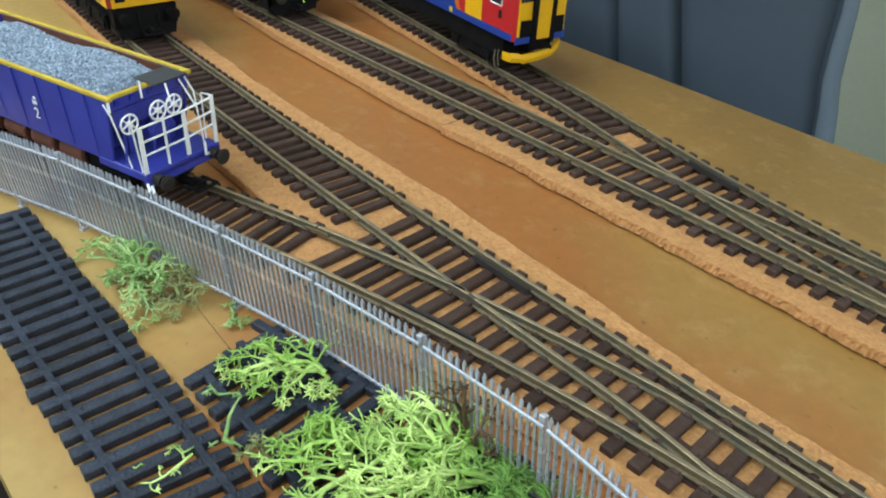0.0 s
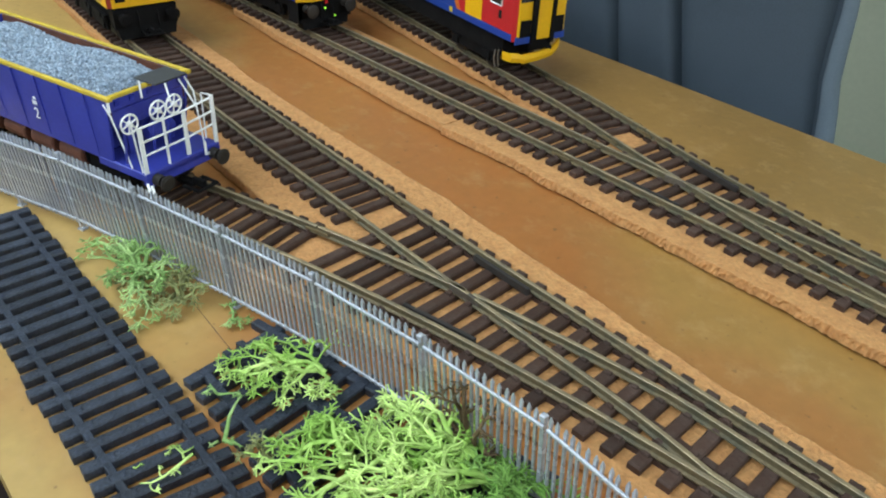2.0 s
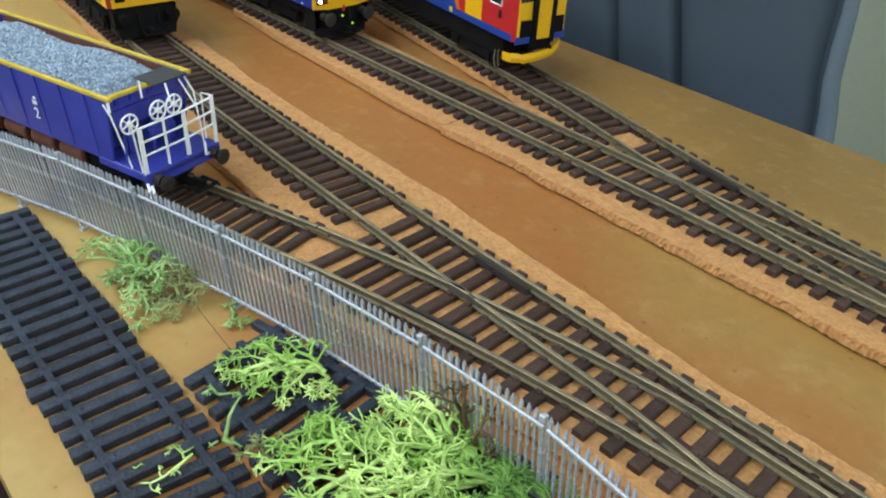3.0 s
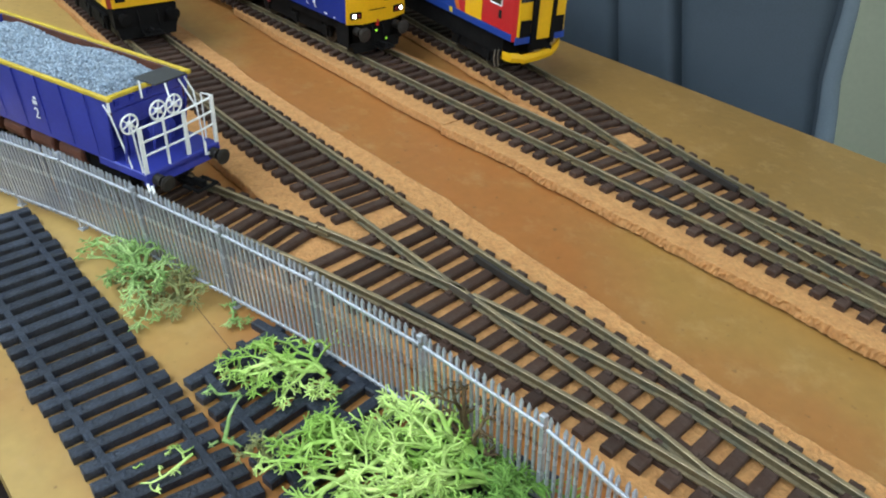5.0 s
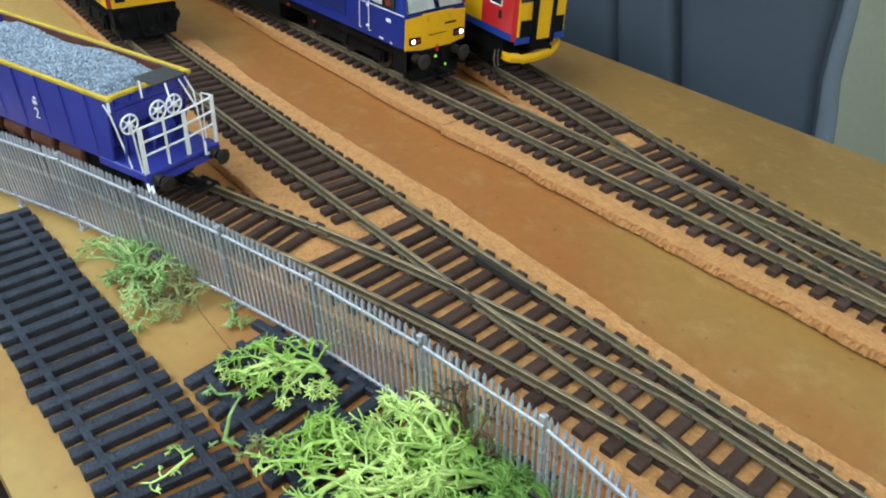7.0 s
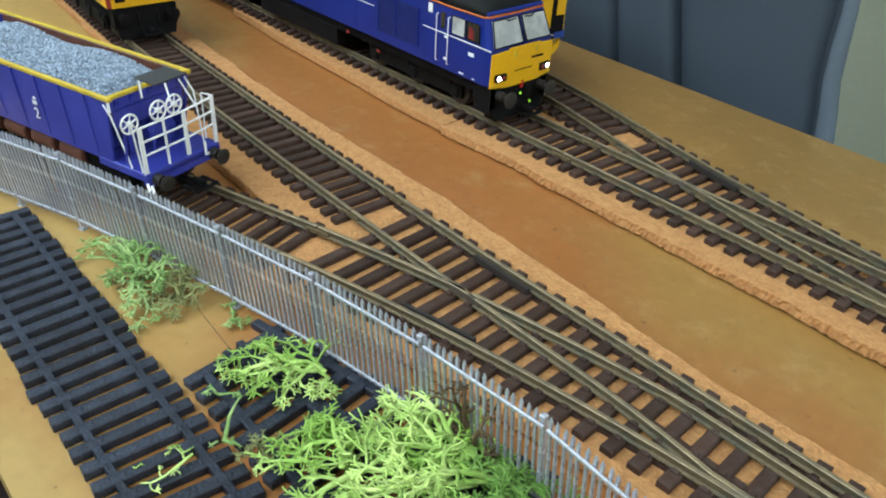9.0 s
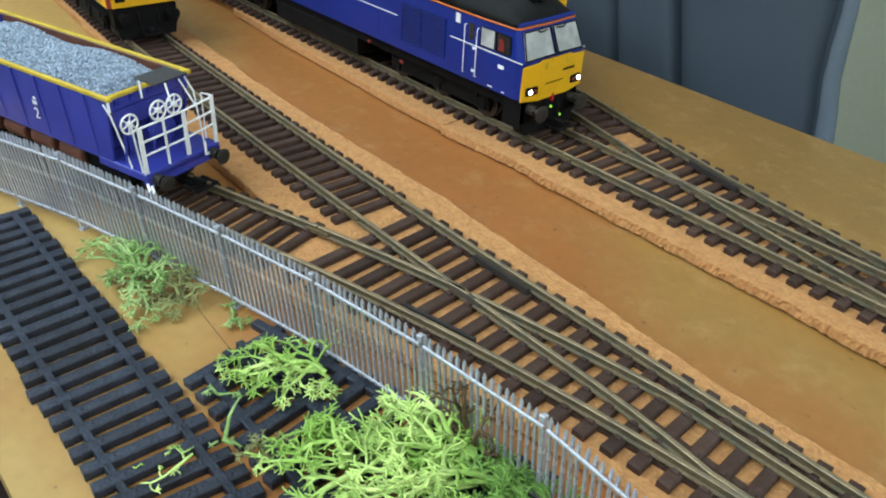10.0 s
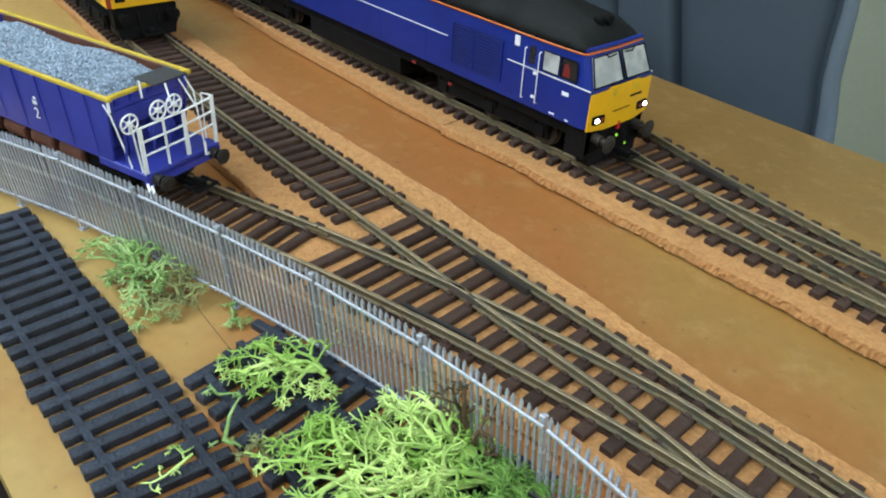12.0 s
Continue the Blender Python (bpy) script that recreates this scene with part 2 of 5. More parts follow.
def sweep(bm, path, prof, mats=None):
    """A profile (across, up) swept along level points (x, y, z)."""
    rings = []
    for i, q in enumerate(path):
        p0, p1 = path[max(i - 1, 0)], path[min(i + 1, len(path) - 1)]
        dx, dy = p1[0] - p0[0], p1[1] - p0[1]
        l = math.hypot(dx, dy)
        nx, ny = -dy / l, dx / l
        rings.append([bm.verts.new((q[0] + nx * u, q[1] + ny * u, q[2] + w)) for u, w in prof])
    k = len(prof)
    for a, b in zip(rings, rings[1:]):
        for i in range(k):
            bm.faces.new((a[i], b[i], b[(i + 1) % k], a[(i + 1) % k])).material_index = mats[i] if mats else 0
    bm.faces.new(rings[0])
    bm.faces.new(rings[-1][::-1])


def ring_wall(bm, loops, m=0, close=True):
    """Skins between loops of equal length, closed at both ends."""
    vs = [[bm.verts.new(q) for q in lp] for lp in loops]
    k = len(loops[0])
    for a, b in zip(vs, vs[1:]):
        for i in range(k):
            bm.faces.new((a[i], a[(i + 1) % k], b[(i + 1) % k], b[i])).material_index = m
    if close:
        bm.faces.new(vs[0][::-1]).material_index = m
        bm.faces.new(vs[-1]).material_index = m
    return vs


# ---------------------------------------------------------------- room


def room():
    x0, x1, y0, y1, z0, z1 = -2000, 1300, -490, 760, -740, 1650
    t = 100
    bm = bmesh.new()
    box(bm, (x0 + x1) / 2, (y0 + y1) / 2, z0 - 20, x1 - x0 + 400, y1 - y0 + 400, 40)
    tagged(part("floor", bm, CARPET), "dark brown carpet on the room floor", "floor", kind="structure")
    bm = bmesh.new()
    box(bm, (x0 + x1) / 2, (y0 + y1) / 2, z1 + 20, x1 - x0 + 400, y1 - y0 + 400, 40)
    tagged(part("ceiling", bm, CEILING), "plain white painted ceiling", "ceiling", kind="structure")
    bm = bmesh.new()
    box(bm, (x0 + x1) / 2, y1 + t / 2, (z0 + z1) / 2, x1 - x0, t, z1 - z0)
    tagged(part("wall_north", bm, WALL), "grey-green painted wall behind the cloth", "wall", kind="structure")
    bm = bmesh.new()
    box(bm, x0 - t / 2, (y0 + y1) / 2, (z0 + z1) / 2, t, y1 - y0 + 2 * t, z1 - z0)
    tagged(part("wall_west", bm, ROOM_WALL), "cream painted plain wall", "wall", kind="structure")

    def holed(name, label, axis, c, lo, hi, a0, a1, b0, b1):
        bm = bmesh.new()
        for (u0, u1, w0, w1) in ((lo, a0, z0, z1), (a1, hi, z0, z1), (a0, a1, z0, b0), (a0, a1, b1, z1)):
            if axis == "x":
                box(bm, c, (u0 + u1) / 2, (w0 + w1) / 2, t, u1 - u0, w1 - w0)
            else:
                box(bm, (u0 + u1) / 2, c, (w0 + w1) / 2, u1 - u0, t, w1 - w0)
        tagged(part(name, bm, ROOM_WALL), label, "wall", kind="structure")

    def window(name, axis, c, a0, a1, b0, b1):
        m = at(c, (a0 + a1) / 2, b0) if axis == "x" else at((a0 + a1) / 2, c, b0, 0, 0, 90)
        w = thing(name, m, "white framed window with two clear panes", "window")
        w["kind"] = "structure"
        h, wd = b1 - b0, a1 - a0
        bm = bmesh.new()
        for yy in (-wd / 2 + 25, 0, wd / 2 - 25):
            box(bm, 0, yy, h / 2, 60, 50, h, 3)
        for zz in (25, h - 25):
            for s in (-1, 1):
                box(bm, 0, s * wd / 4, zz, 56, wd / 2 - 76, 50, 3)
        part("window_frame", bm, FRAME_WHITE, w)
        for s in (-1, 1):
            bm = bmesh.new()
            box(bm, 20, s * wd / 4, h / 2, 4, wd / 2 - 80, h - 104)
            o = part("pane", bm, PANE, w)
            o.visible_shadow = False

    holed("wall_east", "cream painted wall with a window opening", "x", x1 + t / 2, y0 - t, y1 + t, -220, 620, 380, 1320)
    holed("wall_south", "cream painted wall with a window opening", "y", y0 - t / 2, x0, x1, -1100, 200, 420, 1300)
    window("window_1", "x", x1 + 60, -220, 620, 380, 1320)
    window("window_2", "y", y0 - 60, -1100, 200, 420, 1300)


room()

# ---------------------------------------------------------------- baseboard table


def baseboard():
    t = thing("layout_table", at(-400, 166, -741), "brown sealed board on a softwood frame, carrying a model railway", "table")
    bm = bmesh.new()
    x0, x1 = -560, 740
    # far edge runs two degrees off the tracks, near edge parallel to them
    def far(x):
        return 328 - (x - 400 + 233) * 0.0316 - 166
    hexa(bm, [(x0, -159.5, 729), (x1, -160, 729), (x1, far(x1), 729), (x0, far(x0), 729),
              (x0, -159.5, 741), (x1, -160, 741), (x1, far(x1), 741), (x0, far(x0), 741)])
    part("board", bm, BOARD, t)
    bm = bmesh.new()
    hexa(bm, [(-560, far(-560) + 0.2, 729), (85, far(85) + 0.2, 729), (85, 270, 729), (-560, 270, 729), (-560, far(-560) + 0.2, 740.98), (85, far(85) + 0.2, 740.98), (85, 270, 740.98), (-560, 270, 740.98)])
    part("board_extension", bm, BOARD, t)
    for xx, yy in ((-520, -130), (-520, 120), (690, -130), (690, 120)):
        bm = bmesh.new()
        box(bm, xx, yy, 364, 44, 44, 726, 2)
        part("leg", bm, SOFTWOOD, t, "stained softwood leg")
    bm = bmesh.new()
    box(bm, 85, -130, 706, 1160, 20, 44)
    part("rail", bm, SOFTWOOD, t)


baseboard()

# ---------------------------------------------------------------- track plan
RT = 9.0          # rail top over the board
CORK_H, SL_H = 4.3, 2.2
B_MID, C_MID, HALF = 129.8, 217.9, 8.7


def a_mid(x):
    """Middle of the siding that leaves the front line."""
    if x > 33:
        return B_MID
    if x > -185:
        return B_MID - 0.000729 * (33 - x) ** 2
    return B_MID - 0.000729 * 218 ** 2 - 0.306 * (-185 - x)


def d_mid(x):
    """Middle of the line that leaves the rear line."""
    if x > 50:
        return C_MID
    if x > -155:
        return C_MID + 0.00061 * (50 - x) ** 2
    if x > -190:
        return C_MID + 0.00061 * 205 ** 2 + 0.250 * (-155 - x)
    return C_MID + 0.00061 * 205 ** 2 + 8.75 + 0.172 * (-190 - x)


def b_mid(x):
    """The front line, bending gently away behind its turnout."""
    u = max(0.0, -130 - x)
    return B_MID + 0.016 * u + 0.0001 * u * u


def c_mid(x):
    return C_MID


def heading(f, x):
    return math.atan2(f(x + 1) - f(x - 1), 2.0)


def offset_path(f, x0, x1, off, step=6.0):
    n = max(2, int(abs(x1 - x0) / step) + 1)
    out = []
    for i in range(n):
        x = x0 + (x1 - x0) * i / (n - 1)
        h = heading(f, x)
        out.append((x - math.sin(h) * off, f(x) + math.cos(h) * off))
    return out


RAIL_PROF = [(-1.1, 0), (-1.1, 0.35), (-0.35, 0.6), (-0.35, 1.6), (-0.62, 1.85), (-0.62, 2.42), (-0.5, 2.52),
             (0.5, 2.52), (0.62, 2.42), (0.62, 1.85), (0.35, 1.6), (0.35, 0.6), (1.1, 0.35), (1.1, 0)]
RAIL_MATS = [0] * 14
for _i in (5, 6, 7):
    RAIL_MATS[_i] = 1


def rail(parent, origin, f, x0, x1, off, name="rail", mats=(RAIL_SIDE, RAIL_TOP), prof=RAIL_PROF, dz=0.0):
    bm = bmesh.new()
    z = CORK_H + SL_H + dz
    sweep(bm, [(x - origin[0], y - origin[1], z) for x, y in offset_path(f, x0, x1, off)], prof, RAIL_MATS if len(prof) == 14 else None)
    return part(name, bm, list(mats), parent)


WEB = [(-0.95, 0), (-0.95, 1.25), (0.95, 1.25), (0.95, 0)]


def rail_web(parent, origin, f, x0, x1, off):
    """The low moulded strip that joins the sleepers under a rail."""
    return rail(parent, origin, f, x0, x1, off, "sleeper_web", (SLEEPER,), WEB, -SL_H + 0.02)


def sleeper_mesh(length, width=3.0, chairs=(-HALF, HALF), name="sleeper"):
    bm = bmesh.new()
    box(bm, 0, 0, SL_H / 2, width, length, SL_H, 0.4)
    for c in chairs:
        for s in (-1, 1):
            box(bm, 0, c + s * 1.5, SL_H + 0.3, 1.9, 1.2, 0.75, 0.25)
    return to_mesh(name, bm, SLEEPER)


PLAIN = sleeper_mesh(28.4)
rng = random.Random(5)


def lay(parent, origin, me, x, y, h, mats=None):
    ob = new("sleeper", me)
    ob.parent = parent
    ob.matrix_basis = at(x - origin[0], y - origin[1], CORK_H + rng.uniform(-0.06, 0.06), 0, rng.uniform(-0.8, 0.8), math.degrees(h) + rng.uniform(-0.8, 0.8))
    return ob


def plain_track(name, label, f, x0, x1, last, pitch=6.45):
    o = ((x0 + x1) / 2, f((x0 + x1) / 2))
    t = thing(name, at(o[0], o[1], 0), label, "model track", "model railway tracks")
    for s in (-HALF, HALF):
        rail(t, o, f, x0, x1, s)
        rail_web(t, o, f, x0 + 2, x1 - 1, s)
    x = last
    while x > x0 + 2:
        h = heading(f, x)
        lay(t, o, PLAIN, x, f(x), h)
        x -= pitch * math.cos(h)
    return t


TB0, TC0 = -171.0, -158.0     # where the turnouts begin
plain_track("flexible_track", "brown-sleepered model track with dull rails on cork", b_mid, -690, TB0 - 3.5, -177.0, 6.38)
plain_track("flexible_track", "curving brown-sleepered siding track under the hopper wagon", a_mid, -420, TB0 + 0.5, -173.6, 6.4)
plain_track("flexible_track", "brown-sleepered model track on which the blue locomotive runs", c_mid, -790, TC0 - 3.5, -156.8, 6.48)
plain_track("flexible_track", "brown-sleepered model track under the red railcar", d_mid, -690, TC0 + 0.5, -166.0, 6.5)


def turnout(name, label, main, branch, side, x0, toe, x1, frog, first):
    """side: +1 where the branch lies on the far side of the main line."""
    o = ((x0 + x1) / 2, main(0))
    t = thing(name, at(o[0], o[1], 0), label, "model turnout", "model turnouts")
    stop = toe - 36
    rail(t, o, main, x0 - 3, x1, -side * HALF, "stock_rail")
    rail(t, o, branch, x0 + 1, x1, side * HALF, "stock_rail")
    rail(t, o, main, x0 - 3, frog - 1.5, side * HALF, "closure_rail")
    rail(t, o, branch, x0 + 1, frog - 1.5, -side * HALF, "closure_rail")

    def shut(x):
        return max(main(x) - 0.0016 * max(0.0, x + 78) ** 2, branch(x) + 1.3)

    def ajar(x):
        return min(branch(x), 123.9 + 0.012 * (x + 58))
    if side < 0:
        rail(t, o, shut, frog + 1.2, -8, side * HALF, "blade")
        rail(t, o, ajar, frog + 1.2, -8, -side * HALF, "blade")
    else:
        rail(t, o, main, frog + 1.2, stop, side * HALF, "blade")
        rail(t, o, branch, frog + 1.2, stop, -side * HALF, "blade")
    rail_web(t, o, main, x0 - 3, x1, -side * HALF)
    rail_web(t, o, branch, x0 + 1, x1, side * HALF)
    rail_web(t, o, main, frog + 8, x1, side * (HALF - 3))
    low = [(-0.6, 0), (-0.6, 2.1), (0.6, 2.1), (0.6, 0)]
    rail(t, o, main, frog - 15, frog + 7, -side * (HALF - 2.3), "check_rail", (CHECK,), low)
    rail(t, o, branch, frog - 11, frog + 12, side * (HALF - 2.3), "check_rail", (CHECK,), low)
    for f, off in ((main, -HALF), (main, HALF), (branch, -HALF), (branch, HALF)):
        q = x0 + (1.0 if f is branch else -3.2)
        h = heading(f, q)
        bm = bmesh.new()
        for s in (-1, 1):
            box(bm, 0, s * 0.75, 0.75, 9.0, 0.5, 1.3, 0.12)
        ob = part("rail_joiner", bm, BRASS, t, "brass rail joiner")
        ob.matrix_basis = at(q - math.sin(h) * off - o[0], f(q) + math.cos(h) * off - o[1], CORK_H + SL_H + 0.05, 0, 0, math.degrees(h))
    bm = bmesh.new()
    z = CORK_H + SL_H
    yc = main(frog) + side * HALF - o[1]
    hexa(bm, [(frog - 8 - o[0], yc - 1.3, z), (frog + 3 - o[0], yc - 0.5, z), (frog + 3 - o[0], yc + 0.5, z), (frog - 8 - o[0], yc + 1.3, z),
              (frog - 8 - o[0], yc - 1.2, z + 2.4), (frog + 3 - o[0], yc - 0.4, z + 2.4), (frog + 3 - o[0], yc + 0.4, z + 2.4), (frog - 8 - o[0], yc + 1.2, z + 2.4)])
    part("crossing_nose", bm, STEEL, t)
    for x in first + [first[-1] + 7.02 * (k + 1) for k in range(80)]:
        if x > x1 - 1:
            break
        h = (heading(branch, x) + heading(main, x)) * 0.3
        ya, yb = main(x) - side * (HALF + 5.4), branch(x) + side * (HALF + (7.2 if side > 0 else 6.0))
        ln = abs(yb - ya) / math.cos(h)
        ch = [(main(x) + s * HALF - (ya + yb) / 2) for s in (-1, 1)] + [(branch(x) + s * HALF - (ya + yb) / 2) for s in (-1, 1)]
        me = sleeper_mesh(ln, 3.4, ch)
        lay(t, o, me, x, (ya + yb) / 2, h)
    return t


turnout("turnout", "model turnout where the wagon siding joins", b_mid, a_mid, -1, TB0, 33, 130, -117.0, [-160.8, -152.4])
turnout("turnout", "model turnout joining the two rear lines", c_mid, d_mid, 1, TC0, 50, 130, -119, [-149.4])

# ---------------------------------------------------------------- cork under the tracks


def lerp(x, pts):
    return float(np.interp(x, [p[0] for p in pts], [p[1] for p in pts]))


def cork(name, label, near, far, x0, x1, seed, slope=1.8, rough=1.0, round_start=False):
    rnd = random.Random(seed)
    n = int((x1 - x0) / 0.8)
    bm = bmesh.new()
    rows = []
    cx = (x0 + x1) / 2
    cy = near(cx)
    wob = [0.0, 0.0]
    for i in range(n + 1):
        x = x0 + (x1 - x0) * i / n
        wob = [0.9 * w + rnd.uniform(-0.2, 0.2) * rough for w in wob]
        a, b = near(x) + wob[0], far(x) + wob[1]
        if round_start and i < 20:
            k = math.sqrt(1 - ((20 - i) / 20.5) ** 2)
            mid = (a + b) / 2
            a, b = mid + (a - mid) * k, mid + (b - mid) * k
        j = [rnd.uniform(-0.24, 0.24) * rough for _ in range(4)]
        rows.append([bm.verts.new((x - cx, y - cy, z)) for y, z in (
            (a + 0.6 + j[0], 0), (a - slope * 0.66 + j[1], CORK_H * 0.22), (a - slope * 0.55 + j[3], CORK_H * 0.66), (a - slope * 0.5 + j[2] * 0.6, CORK_H - 0.25), (a - slope * 0.34, CORK_H),
            (b - 0.5, CORK_H), (b + j[3] * 0.6, CORK_H - 0.35), (b + slope, 0))])
    for p, q in zip(rows, rows[1:]):
        for k in range(7):
            bm.faces.new((p[k], q[k], q[k + 1], p[k + 1]))
        bm.faces.new((p[7], q[7], q[0], p[0]))
    bm.faces.new(rows[0][::-1]), bm.faces.new(rows[-1])
    bm.normal_update()
    bmesh.ops.recalc_face_normals(bm, faces=bm.faces)
    ob = part(name, bm, CORK)
    ob.matrix_basis = at(cx, cy, 0.05)
    return tagged(ob, label, "cork strip", "cork strips")


cork("cork_trackbed", "cut cork strip bed under the front line and turnout",
     lambda x: a_mid(x) - HALF - 9.5 if x > -186 else max(107.6 + (b_mid(x) - b_mid(-186)) * 0.8, b_mid(x) - lerp(x, [(-340, 15.0), (-270, 24.0), (-186, 30.0)])),
     lambda x: lerp(x, [(-700, 190), (-389, 166.0), (-358, 163.3), (-330, 161.3), (-307, 159.4), (-250, 157), (-171, 156.5), (-149, 155), (-118, 154), (-100, 153), (-66, 150.3), (150, 149)]), -700, 135, 3)
cork("cork_trackbed", "narrow cork strip bed under the wagon siding", lambda x: a_mid(x) - 16, lambda x: min(a_mid(x) + 13.5, 106.6), -420, -187.5, 4)
def c_far(x):
    return lerp(x, [(-402, 241), (-330, 239), (-285, 237.6), (-245, 236), (-215, 236.6), (-200, 239), (-187, 241), (-185, d_mid(-185) + 12), (-150, d_mid(-150) + 12), (-100, d_mid(-100) + 12.5), (-50, d_mid(-50) + 13), (150, 231)])


cork("cork_trackbed", "smooth-edged cork strip bed with a rounded end",
     lambda x: lerp(x, [(-406, 204), (-377, 203), (-345, 200), (-316, 199.4), (-285, 198.4), (-246, 196.4), (-222, 197), (-213, 196.8)]), c_far, -413, -213.7, 6, rough=0.5, round_start=True)
cork("cork_trackbed", "crumbling cork strip bed with a broken edge",
     lambda x: lerp(x, [(-213, 195.2), (-200, 196.2), (-174, 197.2), (-120, 196.8), (-80, 197.0), (-45, 195.9), (150, 194)]), c_far, -213.0, 135, 16, rough=1.3)
cork("cork_trackbed", "narrow cork strip bed under the rear line", lambda x: max(d_mid(x) - 13.0, 241.8), lambda x: d_mid(x) + 12.5, -700, -188, 7)
cork("cork_trackbed", "plain cork strip bed under the far end of the line", lambda x: C_MID - 5, lambda x: C_MID + 20, -800, -406.5, 8)

# ---------------------------------------------------------------- palisade fence
POSTS = [(-285, 34), (-255, 45.3), (-228.5, 55.5), (-195.5, 65), (-162.8, 73.6), (-130, 81), (-96.2, 86.4), (-62.2, 89.6), (-28.3, 87.9), (6, 84.5)]


def palisade_fence():
    o = POSTS[4]
    t = thing("palisade_fence", at(o[0], o[1], 0), "silver-grey plastic palisade fence with pointed pales", "fence")
    bm = bmesh.new()
    box(bm, 0, 0, 13.6, 1.05, 1.2, 27.2, 0.2)
    box(bm, 0, 0, 0.3, 2.6, 2.2, 0.6, 0.1)
    box(bm, 0, -0.1, 26.9, 1.4, 1.4, 1.3, 0.3)
    post = to_mesh("post", bm, FENCE)
    bm = bmesh.new()
    w, d = 0.34, 0.3
    for z0, z1, w0, w1 in ((2.4, 26.2, w, w), (26.2, 27.3, w * 1.15, w * 1.15), (27.3, 28.4, w * 1.15, 0.1)):
        hexa(bm, [(-w0, -d, z0), (w0, -d, z0), (w0, d, z0), (-w0, d, z0), (-w1, -d * w1 / w, z1), (w1, -d * w1 / w, z1), (w1, d * w1 / w, z1), (-w1, d * w1 / w, z1)])
    pale = to_mesh("pale", bm, FENCE)
    rnd = random.Random(8)
    for i, (x, y) in enumerate(POSTS):
        a = POSTS[max(i - 1, 0)]
        b = POSTS[min(i + 1, len(POSTS) - 1)]
        h = math.degrees(math.atan2(b[1] - a[1], b[0] - a[0]))
        ob = part("post", post, FENCE, t)
        ob.matrix_basis = at(x - o[0], y - o[1], 0, rnd.uniform(-1.0, 1.0) + 3.0, -2.5 + rnd.uniform(-1.0, 1.0), h)
    for (xa, ya), (xb, yb) in zip(POSTS, POSTS[1:]):
        h = math.atan2(yb - ya, xb - xa)
        ln = math.hypot(xb - xa, yb - ya)
        for z in (4.2, 25.2):
            bm = bmesh.new()
            box(bm, 0, -0.62 - z * 0.052, 0, ln - 1.1, 0.7, 0.8 if z > 10 else 0.7, 0.22)
            ob = part("cross_rail", bm, FENCE, t)
            ob.matrix_basis = at((xa + xb) / 2 - o[0], (ya + yb) / 2 - o[1], z, 0, 0, math.degrees(h))
        n = 18
        for k in range(1, n):
            u = k / n
            ob = part("pale", pale, FENCE, t)
            ob.matrix_basis = at(xa + (xb - xa) * u - o[0], ya + (yb - ya) * u - o[1], rnd.uniform(-0.06, 0.06),
                                 3.0 + rnd.uniform(-0.3, 0.3), -2.5 + rnd.uniform(-0.5, 0.5), math.degrees(h))


palisade_fence()

# ---------------------------------------------------------------- loose sleeper strips without rails


def strip_sleeper(length, seats, hole=False):
    bm = bmesh.new()
    box(bm, 0, 0, 1.25, 3.2, length, 2.5, 0.35)
    for c in seats:
        for s in (-1, 1):
            box(bm, 0, c + s * 1.6, 2.52, 1.5, 0.6, 0.24, 0.1)
    if hole:
        turned(bm, (0, 0.5, 2.46), (0, 0, 1), [(0, 0.55), (0.06, 0.55)], 8, 1)
    return to_mesh("sleeper", bm, [BLACK_SLEEPER, CHECK])


def sleeper_strip():
    o = (-165, 32.5)
    t = thing("sleeper_strip", at(o[0], o[1], 0.02, 0, 0, 0.3), "blue-black plastic sleeper strip with its rails removed", "sleeper strip", "loose sleeper strips")
    rnd = random.Random(3)
    mesh_a, mesh_b = strip_sleeper(27.6, (-8.6, 8.6)), strip_sleeper(27.6, (-8.6, 8.6), True)
    xs = [-247.2 + 6.22 * i for i in range(28)]
    for i, x in enumerate(xs):
        ob = part("sleeper", mesh_b if i in (9, 14, 21) else mesh_a, BLACK_SLEEPER, t)
        ob.matrix_basis = at(x - o[0], rnd.uniform(-0.4, 0.4) - (1.0 if i == 14 else 0.0), 0, 0, rnd.uniform(-1, 1), rnd.uniform(-0.9, 0.9) - max(0.0, x + 165) * 0.12)
    for c in (-8.6, 8.6):
        for i in range(0, len(xs) - 1, 4):
            n = min(4, len(xs) - 1 - i)
            bm = bmesh.new()
            box(bm, 6.22 * n / 2, 0, 1.3 if c > 0 else 1.22, 6.22 * n - 0.3, 1.8, 2.62 if c > 0 else 2.44, 0.15)
            ob = part("web", bm, BLACK_SLEEPER, t)
            ob.matrix_basis = at(xs[i] - o[0], c + rnd.uniform(-0.15, 0.15), 0, 0, 0, rnd.uniform(-0.5, 0.5))


